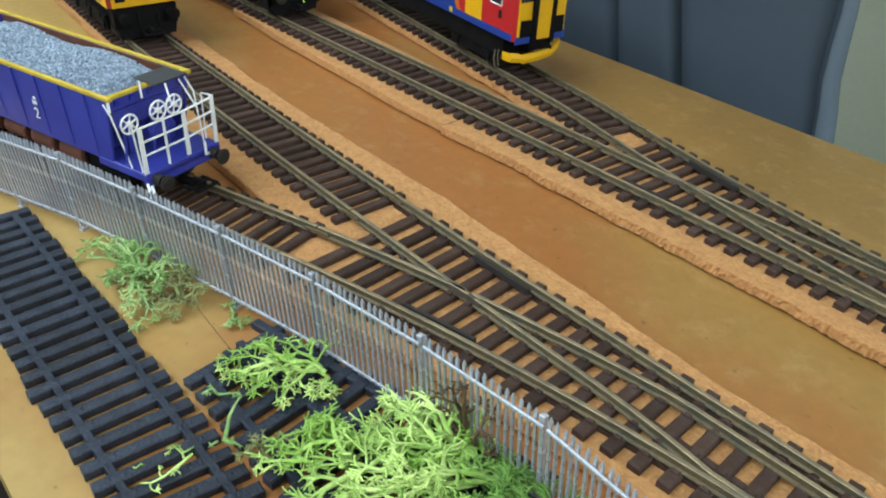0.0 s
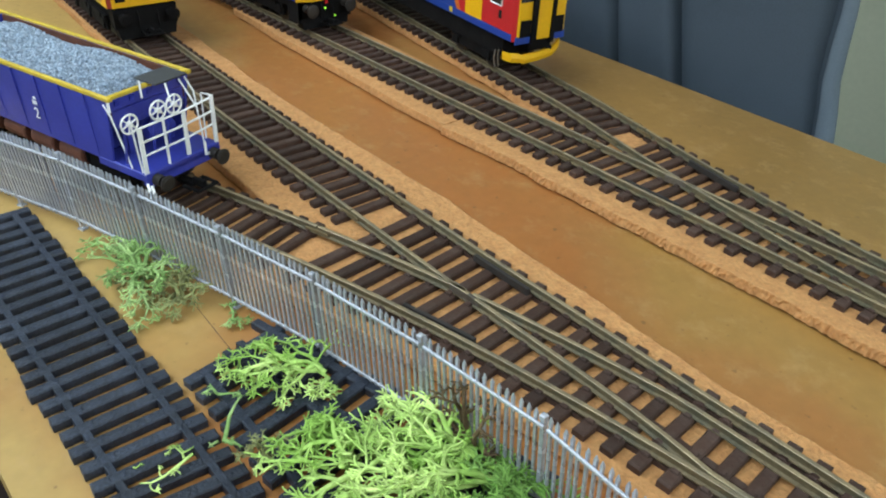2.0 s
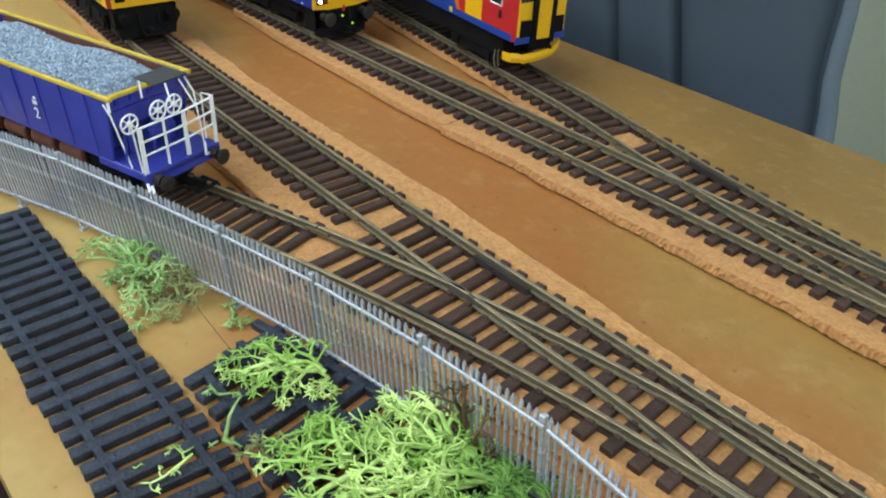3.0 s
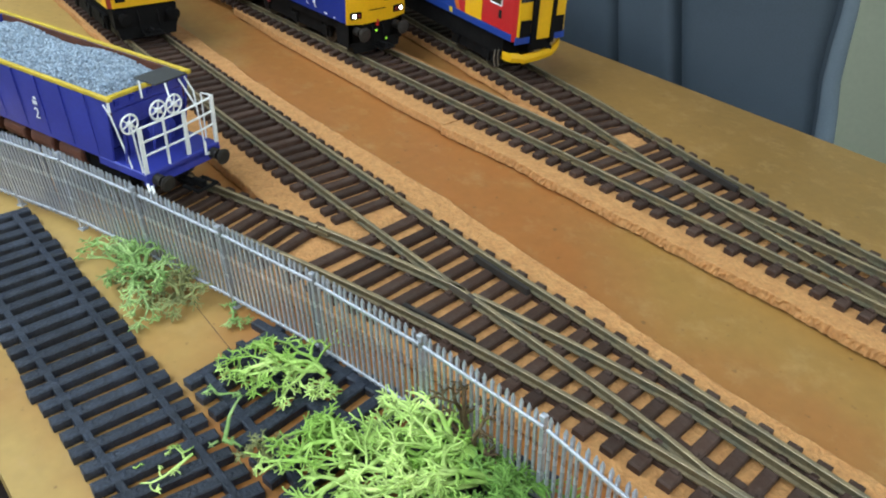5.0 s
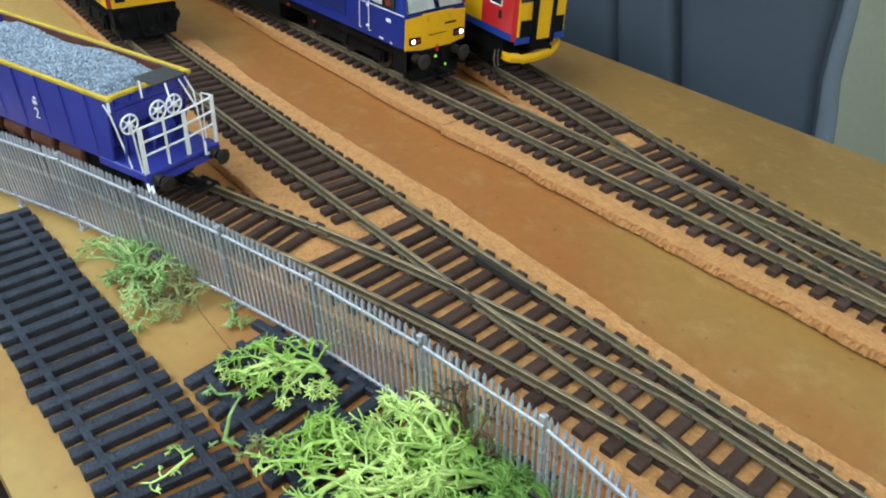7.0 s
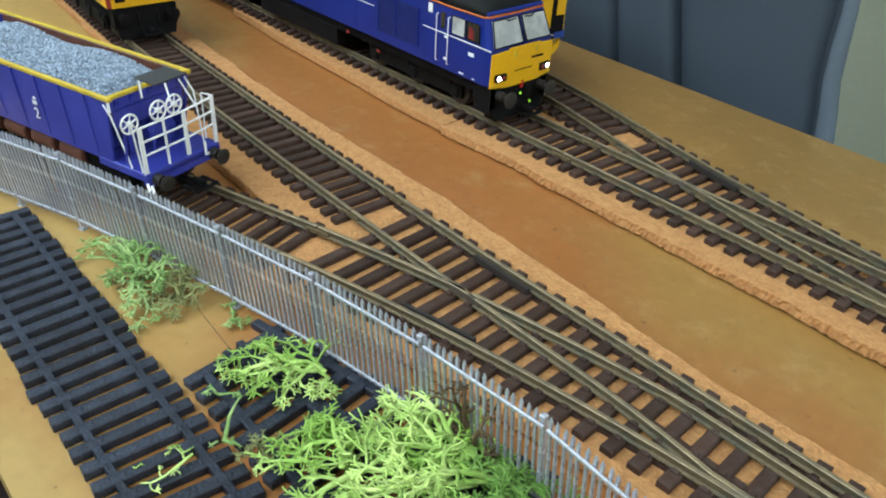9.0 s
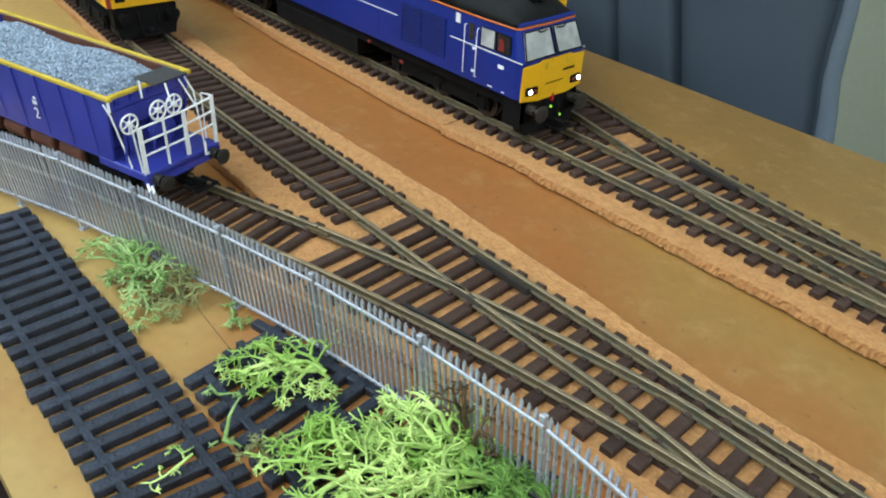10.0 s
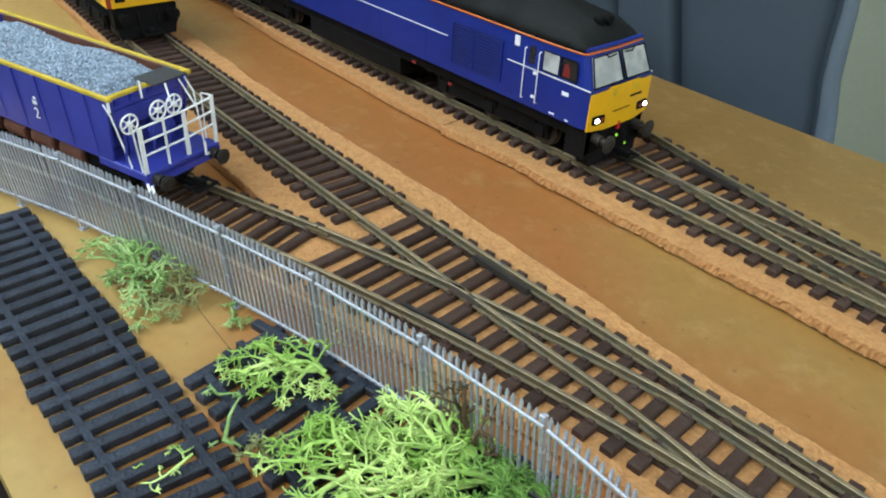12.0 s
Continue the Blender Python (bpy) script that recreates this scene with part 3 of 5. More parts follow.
def turnout_base():
    """A moulded turnout base with wide timbers, two bearers along the edges and two that cross in the middle."""
    o = (-120, 64)
    t = thing("turnout_sleeper_base", at(o[0], o[1], 0.02), "blue-black plastic turnout sleeper base lying under pale green lichen", "sleeper strip", "loose sleeper strips")
    rnd = random.Random(4)

    def far(x):
        return 77.0 + 0.235 * (x + 149)
    for i in range(14):
        x = -141.0 + 6.35 * i
        y0 = 48.6 - 0.05 * i
        y1 = far(x - 4) + rnd.uniform(-0.6, 0.4)
        ln = (y1 - y0) / math.cos(radians(8))
        seats = (5.5 - ln / 2, ln / 2 - 5.5) if i < 4 else (5.5 - ln / 2, ln / 2 - 5.5, 15 - ln / 2)
        ob = part("sleeper", strip_sleeper(ln, seats, i in (3, 7)), BLACK_SLEEPER, t)
        ob.matrix_basis = at(x - (y1 - y0) * 0.07 - o[0], (y0 + y1) / 2 - o[1], 0, 0, rnd.uniform(-1, 1), rnd.uniform(-1.2, 1.2) + 8)
    for xa, ya, xb, yb, w in ((-142, 53.8, -58, 53.0, 2.2), (-152, 73.4, -62, 94.0, 2.6), (-147, 66.0, -62, 71.5, 2.0), (-146, 61.5, -66, 84.0, 2.2)):
        bm = bmesh.new()
        box(bm, 0, 0, 1.2, math.hypot(xb - xa, yb - ya), w, 2.3, 0.3)
        ob = part("web", bm, BLACK_SLEEPER, t)
        ob.matrix_basis = at((xa + xb) / 2 - o[0], (ya + yb) / 2 - o[1], 0, 0, 0, math.degrees(math.atan2(yb - ya, xb - xa)))


sleeper_strip()
turnout_base()

# ---------------------------------------------------------------- lichen


def lichen(name, label, sprays, seed, material, thick=1.0, z=0.0, tip=1.0, bushy=1.0, group="lichen clumps"):
    """Antler-like lichen. Each spray: (x, y, z) of its root, (x, y, z) of its end, and how far it arches upwards."""
    rnd = random.Random(seed)
    verts, faces = [], []

    def ring(c, d, r, n, a):
        a = (a - d * a.dot(d)).normalized()
        b = d.cross(a)
        k = len(verts)
        for j in range(n):
            verts.append(c + (a * math.cos(6.2832 * j / n) * 1.2 + b * math.sin(6.2832 * j / n) * 0.85) * r)
        return k

    def stem(path, r0, r1, n):
        """A tapering limb along points, closed by a blunt point."""
        m = len(path)
        d = (path[1] - path[0]).normalized()
        a = d.cross(Vector((0.3, 0.1, 1.0))).normalized()
        last = None
        for i, q in enumerate(path):
            d = (path[min(i + 1, m - 1)] - path[max(i - 1, 0)]).normalized()
            k = ring(q, d, r0 + (r1 - r0) * i / (m - 1), n, a)
            if last is not None:
                faces.extend((last + j, last + (j + 1) % n, k + (j + 1) % n, k + j) for j in range(n))
            last = k
        k = len(verts)
        verts.append(path[-1] + d * r1 * 0.9)
        faces.extend((last + j, last + (j + 1) % n, k) for j in range(n))

    def fork(p, d, r, sheet):
        """Two or three short prongs at the end of a limb."""
        q0 = d.cross(sheet).normalized()
        for s in (1, -1) + ((0,) if rnd.random() < 0.3 else ()):
            e = (d * rnd.uniform(0.6, 1.0) + q0 * s * rnd.uniform(0.5, 0.9) + sheet * rnd.uniform(-0.4, 0.4)).normalized()
            ln = tip * rnd.uniform(0.9, 2.0)
            mid = p + e * ln * 0.5
            f = (e + Vector((rnd.uniform(-1, 1), rnd.uniform(-1, 1), rnd.uniform(-0.6, 0.8))) * 0.4).normalized()
            stem([p - d * r * 0.5, mid, mid + f * ln * 0.5], r * 0.9, r * 0.6, 5)

    def limb(path, r, r1, level, sheet):
        """One limb along points, its side limbs lying in a sheet that slowly twists, and its forked end."""
        m = len(path) - 1
        length = sum((q - p).length for p, q in zip(path, path[1:]))
        stem(path, r, r1, (8, 6, 5, 4)[level])
        flip = rnd.choice((-1, 1))
        for i in range(1, m + 1):
            if level == 3 or rnd.random() > (0.95, 0.72, 0.25)[level] * bushy:
                continue
            flip = -flip
            e = (path[i] - path[i - 1]).normalized()
            side = (e.cross(sheet).normalized() * flip + sheet * rnd.uniform(-0.5, 0.5)).normalized()
            d = (e * rnd.uniform(0.7, 1.0) + side * rnd.uniform(0.6, 1.15)).normalized()
            ln = max(length * (0.34 if level == 0 else 0.5) * (1.15 - 0.6 * i / m) * rnd.uniform(0.7, 1.2), tip * 1.2)
            n = (4, 3, 2)[level]
            p, out = path[i].copy(), [path[i].copy()]
            bend = Vector((rnd.uniform(-1, 1), rnd.uniform(-1, 1), rnd.uniform(-0.9, 0.3))) * 0.34
            for _ in range(n):
                d = (d + bend + Vector((rnd.uniform(-1, 1), rnd.uniform(-1, 1), rnd.uniform(-1, 1))) * 0.26).normalized()
                p = p + d * ln / n
                p.z = max(p.z, 0.5)
                out.append(p.copy())
            rr = (r + (r1 - r) * i / m) * rnd.uniform(0.7, 0.95)
            limb(out, rr, max(rr * 0.62, 0.28 * thick ** 0.5), level + 1, (sheet + Vector((rnd.uniform(-1, 1), rnd.uniform(-1, 1), rnd.uniform(-1, 1))) * 0.4).normalized())
        fork(path[-1], (path[-1] - path[-2]).normalized(), r1, sheet)

    for root, end, arch in sprays:
        a, b = Vector(root), Vector(end)
        c = (a + b) / 2 + Vector((rnd.uniform(-1, 1) * 2, rnd.uniform(-1, 1) * 2, arch * 1.5)) + Vector((b.y - a.y, a.x - b.x, 0)) * rnd.uniform(-0.13, 0.13)
        n = max(4, int((b - a).length / 3.6))
        path = []
        for i in range(n + 1):
            u = i / n
            path.append(a * (1 - u) ** 2 + c * 2 * u * (1 - u) + b * u * u + Vector((rnd.uniform(-1, 1), rnd.uniform(-1, 1), rnd.uniform(-0.5, 0.5))) * 0.7 * min(i, 1))
        r = thick * rnd.uniform(0.8, 1.15)
        sheet = Vector((rnd.uniform(-0.4, 0.4), rnd.uniform(-0.4, 0.4), 1.0)).normalized()
        limb(path, r, r * 0.42, 0, sheet)
    low = min(v.z for v in verts)
    cx, cy = sprays[0][0][0], sprays[0][0][1]
    me = bpy.data.meshes.new(name)
    me.from_pydata([((v.x - cx) * MM, (v.y - cy) * MM, (v.z - low) * MM) for v in verts], [], faces)
    me.materials.append(material)
    smooth(me)
    ob = new(name, me)
    ob.matrix_basis = at(cx, cy, z)
    return tagged(ob, label, "lichen", group)


lichen("lichen_clump", "olive-green dried lichen clump lying beside the fence",
       [((-186, 59, 2), (-213, 53, 3), 2), ((-188, 58, 3), (-203, 63, 5), 3), ((-184, 60, 3), (-192, 50, 4), 3), ((-186, 57, 3), (-169, 51, 2), 2), ((-187, 58, 4), (-178, 50, 4), 2),
        ((-190, 60, 4), (-193, 68, 6), 3), ((-185, 60, 4), (-183, 67, 5), 3), ((-190, 57, 5), (-200, 56, 8), 2), ((-184, 59, 5), (-176, 58, 7), 2), ((-196, 57, 3), (-207, 60, 4), 2), ((-182, 60, 5), (-187, 54, 8), 2)],
       11, LICHEN_OLIVE, 0.5, tip=0.95, bushy=1.35)
lichen("lichen_clump", "dry brown-olive lichen caught under the olive clump",
       [((-184, 57, 1), (-199, 54, 3), 1.5), ((-184, 57, 1), (-174, 55, 2), 1.5), ((-186, 58, 2), (-194, 63, 4), 1.5), ((-183, 58, 2), (-180, 65, 4), 1.5), ((-190, 56, 1), (-204, 58, 3), 1.5)], 37, LICHEN_DRY, 0.42, tip=0.9, bushy=1.3)
lichen("lichen_clump", "brownish-olive dried lichen tangled at the fence foot",
       [((-172, 63, 1), (-180, 67, 5), 2), ((-172, 63, 2), (-168, 58, 3), 2), ((-172, 63, 2), (-170, 68, 5), 2), ((-173, 62, 3), (-180, 60, 5), 2), ((-174, 64, 3), (-182, 70, 6), 2)], 31, LICHEN_DRY, 0.45, tip=0.9, bushy=1.4)
lichen("lichen_clump", "bright green branching lichen lying on black sleepers",
       [((-119, 75, 1), (-137, 60, 3), 2.2), ((-120, 75, 2), (-139, 66, 3), 2.5), ((-121, 73, 3), (-131, 58, 3), 2.5), ((-122, 73, 4), (-120, 63, 1.5), 0.8), ((-124, 71, 5), (-126, 61, 2), 1), ((-122, 75, 2), (-137, 72, 2), 1.5), ((-119, 75, 1), (-115, 71, 1), 0.5),
        ((-128, 68, 5), (-134, 57, 2), 1)],
       12, LICHEN, 0.5, z=2.5, tip=1.0, bushy=1.2)


def fans(seed, spines, count, reach, spread, rise):
    """Sprays that fan out along spines, most of them leaning the way the spine runs."""
    rnd = random.Random(seed)
    out = [((xa, ya, 3), (xb, yb, 5), 3) for xa, ya, xb, yb in spines]
    for i in range(count):
        xa, ya, xb, yb = spines[i % len(spines)]
        u = 0.1 + 0.9 * (i // len(spines) + rnd.random()) / (count / len(spines))
        x, y = xa + (xb - xa) * u, ya + (yb - ya) * u
        a = math.atan2(yb - ya, xb - xa) + rnd.uniform(-spread, spread)
        d = reach * rnd.uniform(0.75, 1.15)
        z = rnd.uniform(2.0, 5.0)
        out.append(((x, y, z), (x + math.cos(a) * d, y + math.sin(a) * d, max(1.0, z + rnd.uniform(-2.0, rise))), rnd.uniform(1.0, 3.0)))
    return out


lichen("lichen_clump", "large bright green branching lichen clump on black sleepers",
       fans(5, [(-64, 84, -97, 65), (-62, 74, -97, 56), (-70, 86, -93, 79)], 28, 14.0, 1.15, 3.5), 13, LICHEN, 0.66, z=2.5, tip=1.2, bushy=1.15)
# right-hand sprays, painted darker for the shade they lie in
lichen("lichen_clump", "shaggy green lichen clump against the fence foot, shade put into its colour",
       fans(6, [(-50, 86, -72, 80), (-50, 76, -70, 66)], 14, 11.0, 1.0, 1.5) + [((-52, 89, 2), (-70, 88, 3), 2), ((-46, 89, 2), (-60, 91, 3), 2)], 43, LICHEN_SHADED, 0.62, z=2.5, tip=1.2, bushy=1.1)
lichen("lichen_clump", "small olive lichen tuft among the bright green branches",
       [((-105, 51, 1), (-112, 53, 3), 2), ((-105, 51, 1), (-109, 47, 3), 2), ((-105, 51, 2), (-105, 56, 4), 2), ((-104, 51, 2), (-110, 50, 5), 1)], 41, LICHEN_DRY, 0.4, z=2.5, tip=0.7)
lichen("lichen_clump", "small pale lichen tuft at the fence foot", [((-158, 70, 1), (-163, 72, 2), 1), ((-158, 70, 1), (-155, 67, 2), 1), ((-158, 70, 1), (-154, 73, 2), 1)], 14, LICHEN_OLIVE, 0.32, tip=0.6, bushy=0.7)
lichen("lichen_twig", "thin pale green lichen sprig on black sleepers", [((-118, 39, 1), (-117, 27, 0.6), 0.2), ((-118, 37, 1), (-122.5, 38, 1.4), 0.3)], 15, LICHEN, 0.3, z=2.5, tip=0.5, bushy=0.6, group="lichen sprigs")
lichen("lichen_twig", "dry olive lichen sprig between the sleeper strips", [((-117, 46, 1), (-126, 55, 2.6), 0.8), ((-118, 45, 1), (-118, 42.5, 1), 0.2), ((-117, 46, 1), (-113.5, 47.5, 1), 0.2)], 16, LICHEN_OLIVE, 0.42, z=2.5, tip=0.5, bushy=0.35, group="lichen sprigs")
lichen("lichen_twig", "pale lichen sprig on the edge of a black sleeper", [((-131, 52, 1), (-127, 56, 1.6), 0.4), ((-131, 52, 1), (-134, 50.5, 1.5), 0.4)], 19, LICHEN_OLIVE, 0.36, z=2.5, tip=0.5, bushy=0.6, group="lichen sprigs")
lichen("lichen_twig", "tiny green lichen crumb on a black sleeper", [((-123.4, 28, 0.5), (-122.4, 29.6, 1.4), 0.2)], 17, LICHEN, 0.3, z=2.5, tip=0.35, bushy=0.4, group="lichen sprigs")
lichen("lichen_twig", "brown dried lichen caught in the fence", [((-79, 86.2, 2), (-86, 84.8, 19), 1), ((-79, 86.0, 4), (-76, 84.8, 17), 1), ((-81, 86.0, 6), (-82, 84.6, 21), 1), ((-80, 85.8, 3), (-87, 85.2, 11), 1), ((-78, 86, 3), (-74, 85.4, 9), 1)], 18, LICHEN_BROWN, 0.75, z=2.5, tip=1.1, bushy=0.7, group="lichen sprigs")

# ---------------------------------------------------------------- railway vehicles


def wheelset(parent, x, r=6.2, gauge=8.0):
    bm = bmesh.new()
    for s in (-1, 1):
        turned(bm, (x, s * gauge, r), (0, s, 0), [(-1.2, r * 0.5), (-1.2, r + 0.6), (-0.4, r + 0.6), (-0.3, r), (1.6, r), (1.6, r * 0.75), (1.2, r * 0.3)], 20)
    tube(bm, [(x, -gauge, r), (x, gauge, r)], 0.9, 8)
    return part("wheelset", bm, WHEEL, parent)


def bogie(parent, x, length=26, axles=2, half=9.9, name="bogie", z1=12.0):
    b = new(name)
    b.empty_display_size = 0.01
    b.parent = parent
    b.matrix_basis = at(x, 0, 0)
    bm = bmesh.new()
    for s in (-1, 1):
        box(bm, 0, s * (half + 1.4), 7.2, length, 1.6, 6.6, 0.3)
        for k in range(axles):
            xx = (k / (axles - 1) - 0.5) * (length - 8)
            box(bm, xx, s * (half + 2.0), 6.2, 4.2, 2.0, 4.6, 0.4)
            tube(bm, [(xx - 3, s * (half + 2.0), 7), (xx - 3, s * (half + 2.0), 10.5)], 0.9, 8)
            tube(bm, [(xx + 3, s * (half + 2.0), 7), (xx + 3, s * (half + 2.0), 10.5)], 0.9, 8)
    box(bm, 0, 0, 9.0, 7, half * 2, 5.6, 0.3)
    part("bogie_frame", bm, BLACK, b)
    for k in range(axles):
        wheelset(b, (k / (axles - 1) - 0.5) * (length - 8))
    return b


def buffers(parent, x, z=13.6, half=11.3, length=5.0, r=2.9, material=STEEL):
    for s in (-1, 1):
        bm = bmesh.new()
        turned(bm, (x, s * half, z), (1, 0, 0), [(-0.5, 1.9), (length * 0.5, 1.8), (length * 0.5, 1.1), (length - 0.8, 1.1), (length - 0.7, r * 0.9), (length - 0.1, r), (length + 0.25, r * 0.6)], 18)
        part("buffer", bm, material, parent)


def coupling(parent, x, z=6.5):
    bm = bmesh.new()
    box(bm, x + 1.5, 0, z, 7, 3.0, 1.2, 0.2)
    tube(bm, [(x + 4, -3.9, z + 0.5), (x + 10.5, -3.9, z + 0.5), (x + 10.5, 3.9, z + 0.5), (x + 4, 3.9, z + 0.5)], 0.65, 6)
    box(bm, x + 7.0, 0, z + 1.2, 5.0, 1.4, 2.6, 0.3)
    part("coupling_hook", bm, BLACK, parent, "black plastic tension-lock coupling")


def hopper_wagon():
    """x runs along the wagon, 0 at the platform's outer edge; z from the rail top."""
    t = thing("hopper_wagon", at(-214.0, 86.2, RT, 0, 0, 16.6), "royal-blue bogie hopper wagon with yellow rim and white end railings", "model wagon", "model trains")
    hw, z0, z1 = 15.2, 12.8, 34.3
    xe, L = -11.6, 118.0       # end of the box, length of the wagon
    # open box with thick sides; lower edge turned in
    bm = bmesh.new()

    def loop(x0, x1, w, z):
        return [(x0, -w, z), (x1, -w, z), (x1, w, z), (x0, w, z)]
    ring_wall(bm, [loop(-L + 20, xe - 11, hw - 1.6, z0), loop(-L + 20, xe - 11, hw - 1.5, z0 + 5.5), loop(-L + 9, xe - 0.4, hw - 0.9, z1 - 4), loop(-L + 9, xe, hw, z1),
                   loop(-L + 10, xe - 1.2, hw - 1.2, z1), loop(-L + 10, xe - 1.2, hw - 1.2, z1 - 9), loop(-L + 20, xe - 9, hw - 2, z1 - 14)])
    part("body", bm, WAGON_BLUE, t)
    for s in (-1, 1):
        bm = bmesh.new()
        a, b = sorted((s * (hw - 1.4), s * (hw - 0.6)))
        c, d = sorted((s * (hw - 0.5), s * (hw + 0.3)))
        hexa(bm, [(-L + 14, a, z0 - 0.2), (xe - 3.5, a, z0 - 0.2), (xe - 3.5, b, z0 - 0.2), (-L + 14, b, z0 - 0.2), (-L + 9, c, z1 - 0.5), (xe, c, z1 - 0.5), (xe, d, z1 - 0.5), (-L + 9, d, z1 - 0.5)])
        part("side_sheet", bm, WAGON_BLUE, t)
    bm = bmesh.new()
    for s in (-1, 1):
        box(bm, (xe + 1.2 - L + 9) / 2, s * (hw - 1.5), z1 - 4.2, L - 24, 0.5, 8.6)
    part("inner_lining", bm, RUST, t, "rust-brown inner faces above the load")
    # yellow rim in four bars
    for nm, cx, cy, sx, sy in (("r", (xe - L + 9) / 2, -hw + 0.2, L - 18 + 0.6, 1.4), ("r", (xe - L + 9) / 2, hw - 0.2, L - 18 + 0.6, 1.4)):
        bm = bmesh.new()
        box(bm, cx, cy, z1 + 0.3, sx, sy, 1.2, 0.25)
        part("rim", bm, RIM_YELLOW, t, "yellow painted rim")
    for cx in (xe - 0.2, -L + 9.2):
        bm = bmesh.new()
        box(bm, cx, 0, z1 + 0.3, 1.4, 2 * hw - 1.9, 1.2, 0.25)
        part("rim", bm, RIM_YELLOW, t, "yellow painted rim")
    # side ribs
    for s in (-1, 1):
        for k in range(11):
            x = -22.0 - 11.9 * k
            if x < -L + 14:
                break
            bm = bmesh.new()
            hexa(bm, [(x - 0.7, s * (hw - 1.3) - 0.9, z0 + 1), (x + 0.7, s * (hw - 1.3) - 0.9, z0 + 1), (x + 0.7, s * (hw - 1.3) + 0.9, z0 + 1), (x - 0.7, s * (hw - 1.3) + 0.9, z0 + 1),
                      (x - 0.7, s * hw - 0.9, z1 - 0.4), (x + 0.7, s * hw - 0.9, z1 - 0.4), (x + 0.7, s * hw + 0.9, z1 - 0.4), (x - 0.7, s * hw + 0.9, z1 - 0.4)])
            part("rib", bm, WAGON_BLUE, t)
    # end ribs on the sloping end
    for y in (-12, -6.5, 0, 6.5, 12):
        bm = bmesh.new()
        hexa(bm, [(xe - 10.5, y - 0.8, z0 + 4), (xe - 8.0, y - 0.8, z0 + 4), (xe - 8.0, y + 0.8, z0 + 4), (xe - 10.5, y + 0.8, z0 + 4),
                  (xe - 1.2, y - 0.8, z1 - 1), (xe + 0.8, y - 0.8, z1 - 1), (xe + 0.8, y + 0.8, z1 - 1), (xe - 1.2, y + 0.8, z1 - 1)])
        part("end_rib", bm, WAGON_BLUE, t)
    bm = bmesh.new()
    box(bm, xe - 0.4, 5.4, z1 + 1.3, 9.6, 12.4, 0.5, 0.1)
    part("cover_plate", bm, PLATE_GREY, t, "dark grey walkway plate on the rim")
    # underframe
    bm = bmesh.new()
    box(bm, -L / 2, 0, 10.6, L - 20, 24, 2.4, 0.2)
    part("underframe", bm, BLACK, t)
    for x in (-38, -53, -68, -83):
        bm = bmesh.new()
        hexa(bm, [(x - 4.5, -8, 3.5), (x + 4.5, -8, 3.5), (x + 4.5, 8, 3.5), (x - 4.5, 8, 3.5), (x - 6.0, -12, 12.7), (x + 6.0, -12, 12.7), (x + 6.0, 12, 12.7), (x - 6.0, 12, 12.7)])
        for s in (-1, 1):
            turned(bm, (x - 5.8, s * 10.6, 8.9), (1, 0, 0), [(0, 3.0), (0.4, 3.7), (11.2, 3.7), (11.6, 3.0)], 16)
        part("discharge_chute", bm, RUST, t, "rust-brown discharge chute")
    for s in (1, -1):
        xa = -11.0 if s > 0 else -L + 11.0
        bm = bmesh.new()
        box(bm, xa, 0, 11.8, 22, 29.6, 2.6, 0.35)
        box(bm, xa + s * 9.7, 0, 10.2, 2.6, 28.4, 3.6, 0.3)
        part("end_platform", bm, WAGON_BLUE, t)
        for y in (-8.0, 8.0):
            bm = bmesh.new()
            box(bm, xa - s * 3.5, y, 19.5, 1.2, 1.6, 13.5, 0.2)
            part("end_stanchion", bm, WAGON_BLUE, t)
        bm = bmesh.new()
        box(bm, xa - s * 2.6, 0, 24.6, 1.4, 25.0, 1.8, 0.2)
        part("end_beam", bm, WAGON_BLUE, t)
        bm = bmesh.new()
        turned(bm, (xa - s * 1.4, 2.0, 19.0), (0, 1, 0), [(-5.2, 1.6), (-5.0, 2.1), (5.0, 2.1), (5.2, 1.6)], 14)
        part("brake_cylinder", bm, WAGON_BLUE, t)
    # white railings at the seen end
    r0 = -0.6

    def bars(name, paths, r=0.45, flat=False):
        for q in paths:
            bm = bmesh.new()
            tube(bm, q, r, 6)
            part(name, bm, WHITE, t, "white railing bar")
    for y in (-14.0, 2.6):
        bm = bmesh.new()
        box(bm, r0, y, 20.3, 0.6, 1.4, 15.6, 0.1)
        part("railing_post", bm, WHITE, t, "flat white railing post")
    bars("railing_post", [[(r0, -5.2, 13), (r0, -5.2, 28.4)], [(r0, 14.6, 13), (r0, 14.6, 29.2)], [(r0, 13.9, 13), (r0, 13.9, 29.2)]], 0.45)
    for z in (27.8, 23.2, 18.8):
        bars("railing_bar", [[(r0, -14, z), (r0, 2.6, z)], [(r0, 2.6, z), (r0, 14.6, z + 0.8)]], 0.36)
    bars("side_rail", [[(r0 - 0.5, 14.4, 29.2), (-5, 14.2, 29.0), (-5, 14.0, 13)], [(-13.0, -15.6, z1 - 1.5), (-11.0, -15.2, z1 - 5), (-6.6, -14.4, 13.2)],
                       [(-3.6, -14.3, 29), (-2.0, -14.3, 13)], [(-8.6, 11.6, z1), (-5.5, 11.8, z1 - 4), (-4.0, 12, 13)], [(-8.8, 9.4, z1), (-2.5, 9.6, z1 - 8)]], 0.3)
    bars("step_iron", [[(0.4, 8.5, 15.5), (0.4, 8.5, 11), (0.4, 10, 11)], [(-0.5, -14.6, 9.8), (1.2, -15.4, 8.4), (-0.5, -15.8, 6.4)], [(0.9, -14.2, 9.4), (2.6, -15.0, 8.0), (0.9, -15.4, 6.0)]], 0.5)
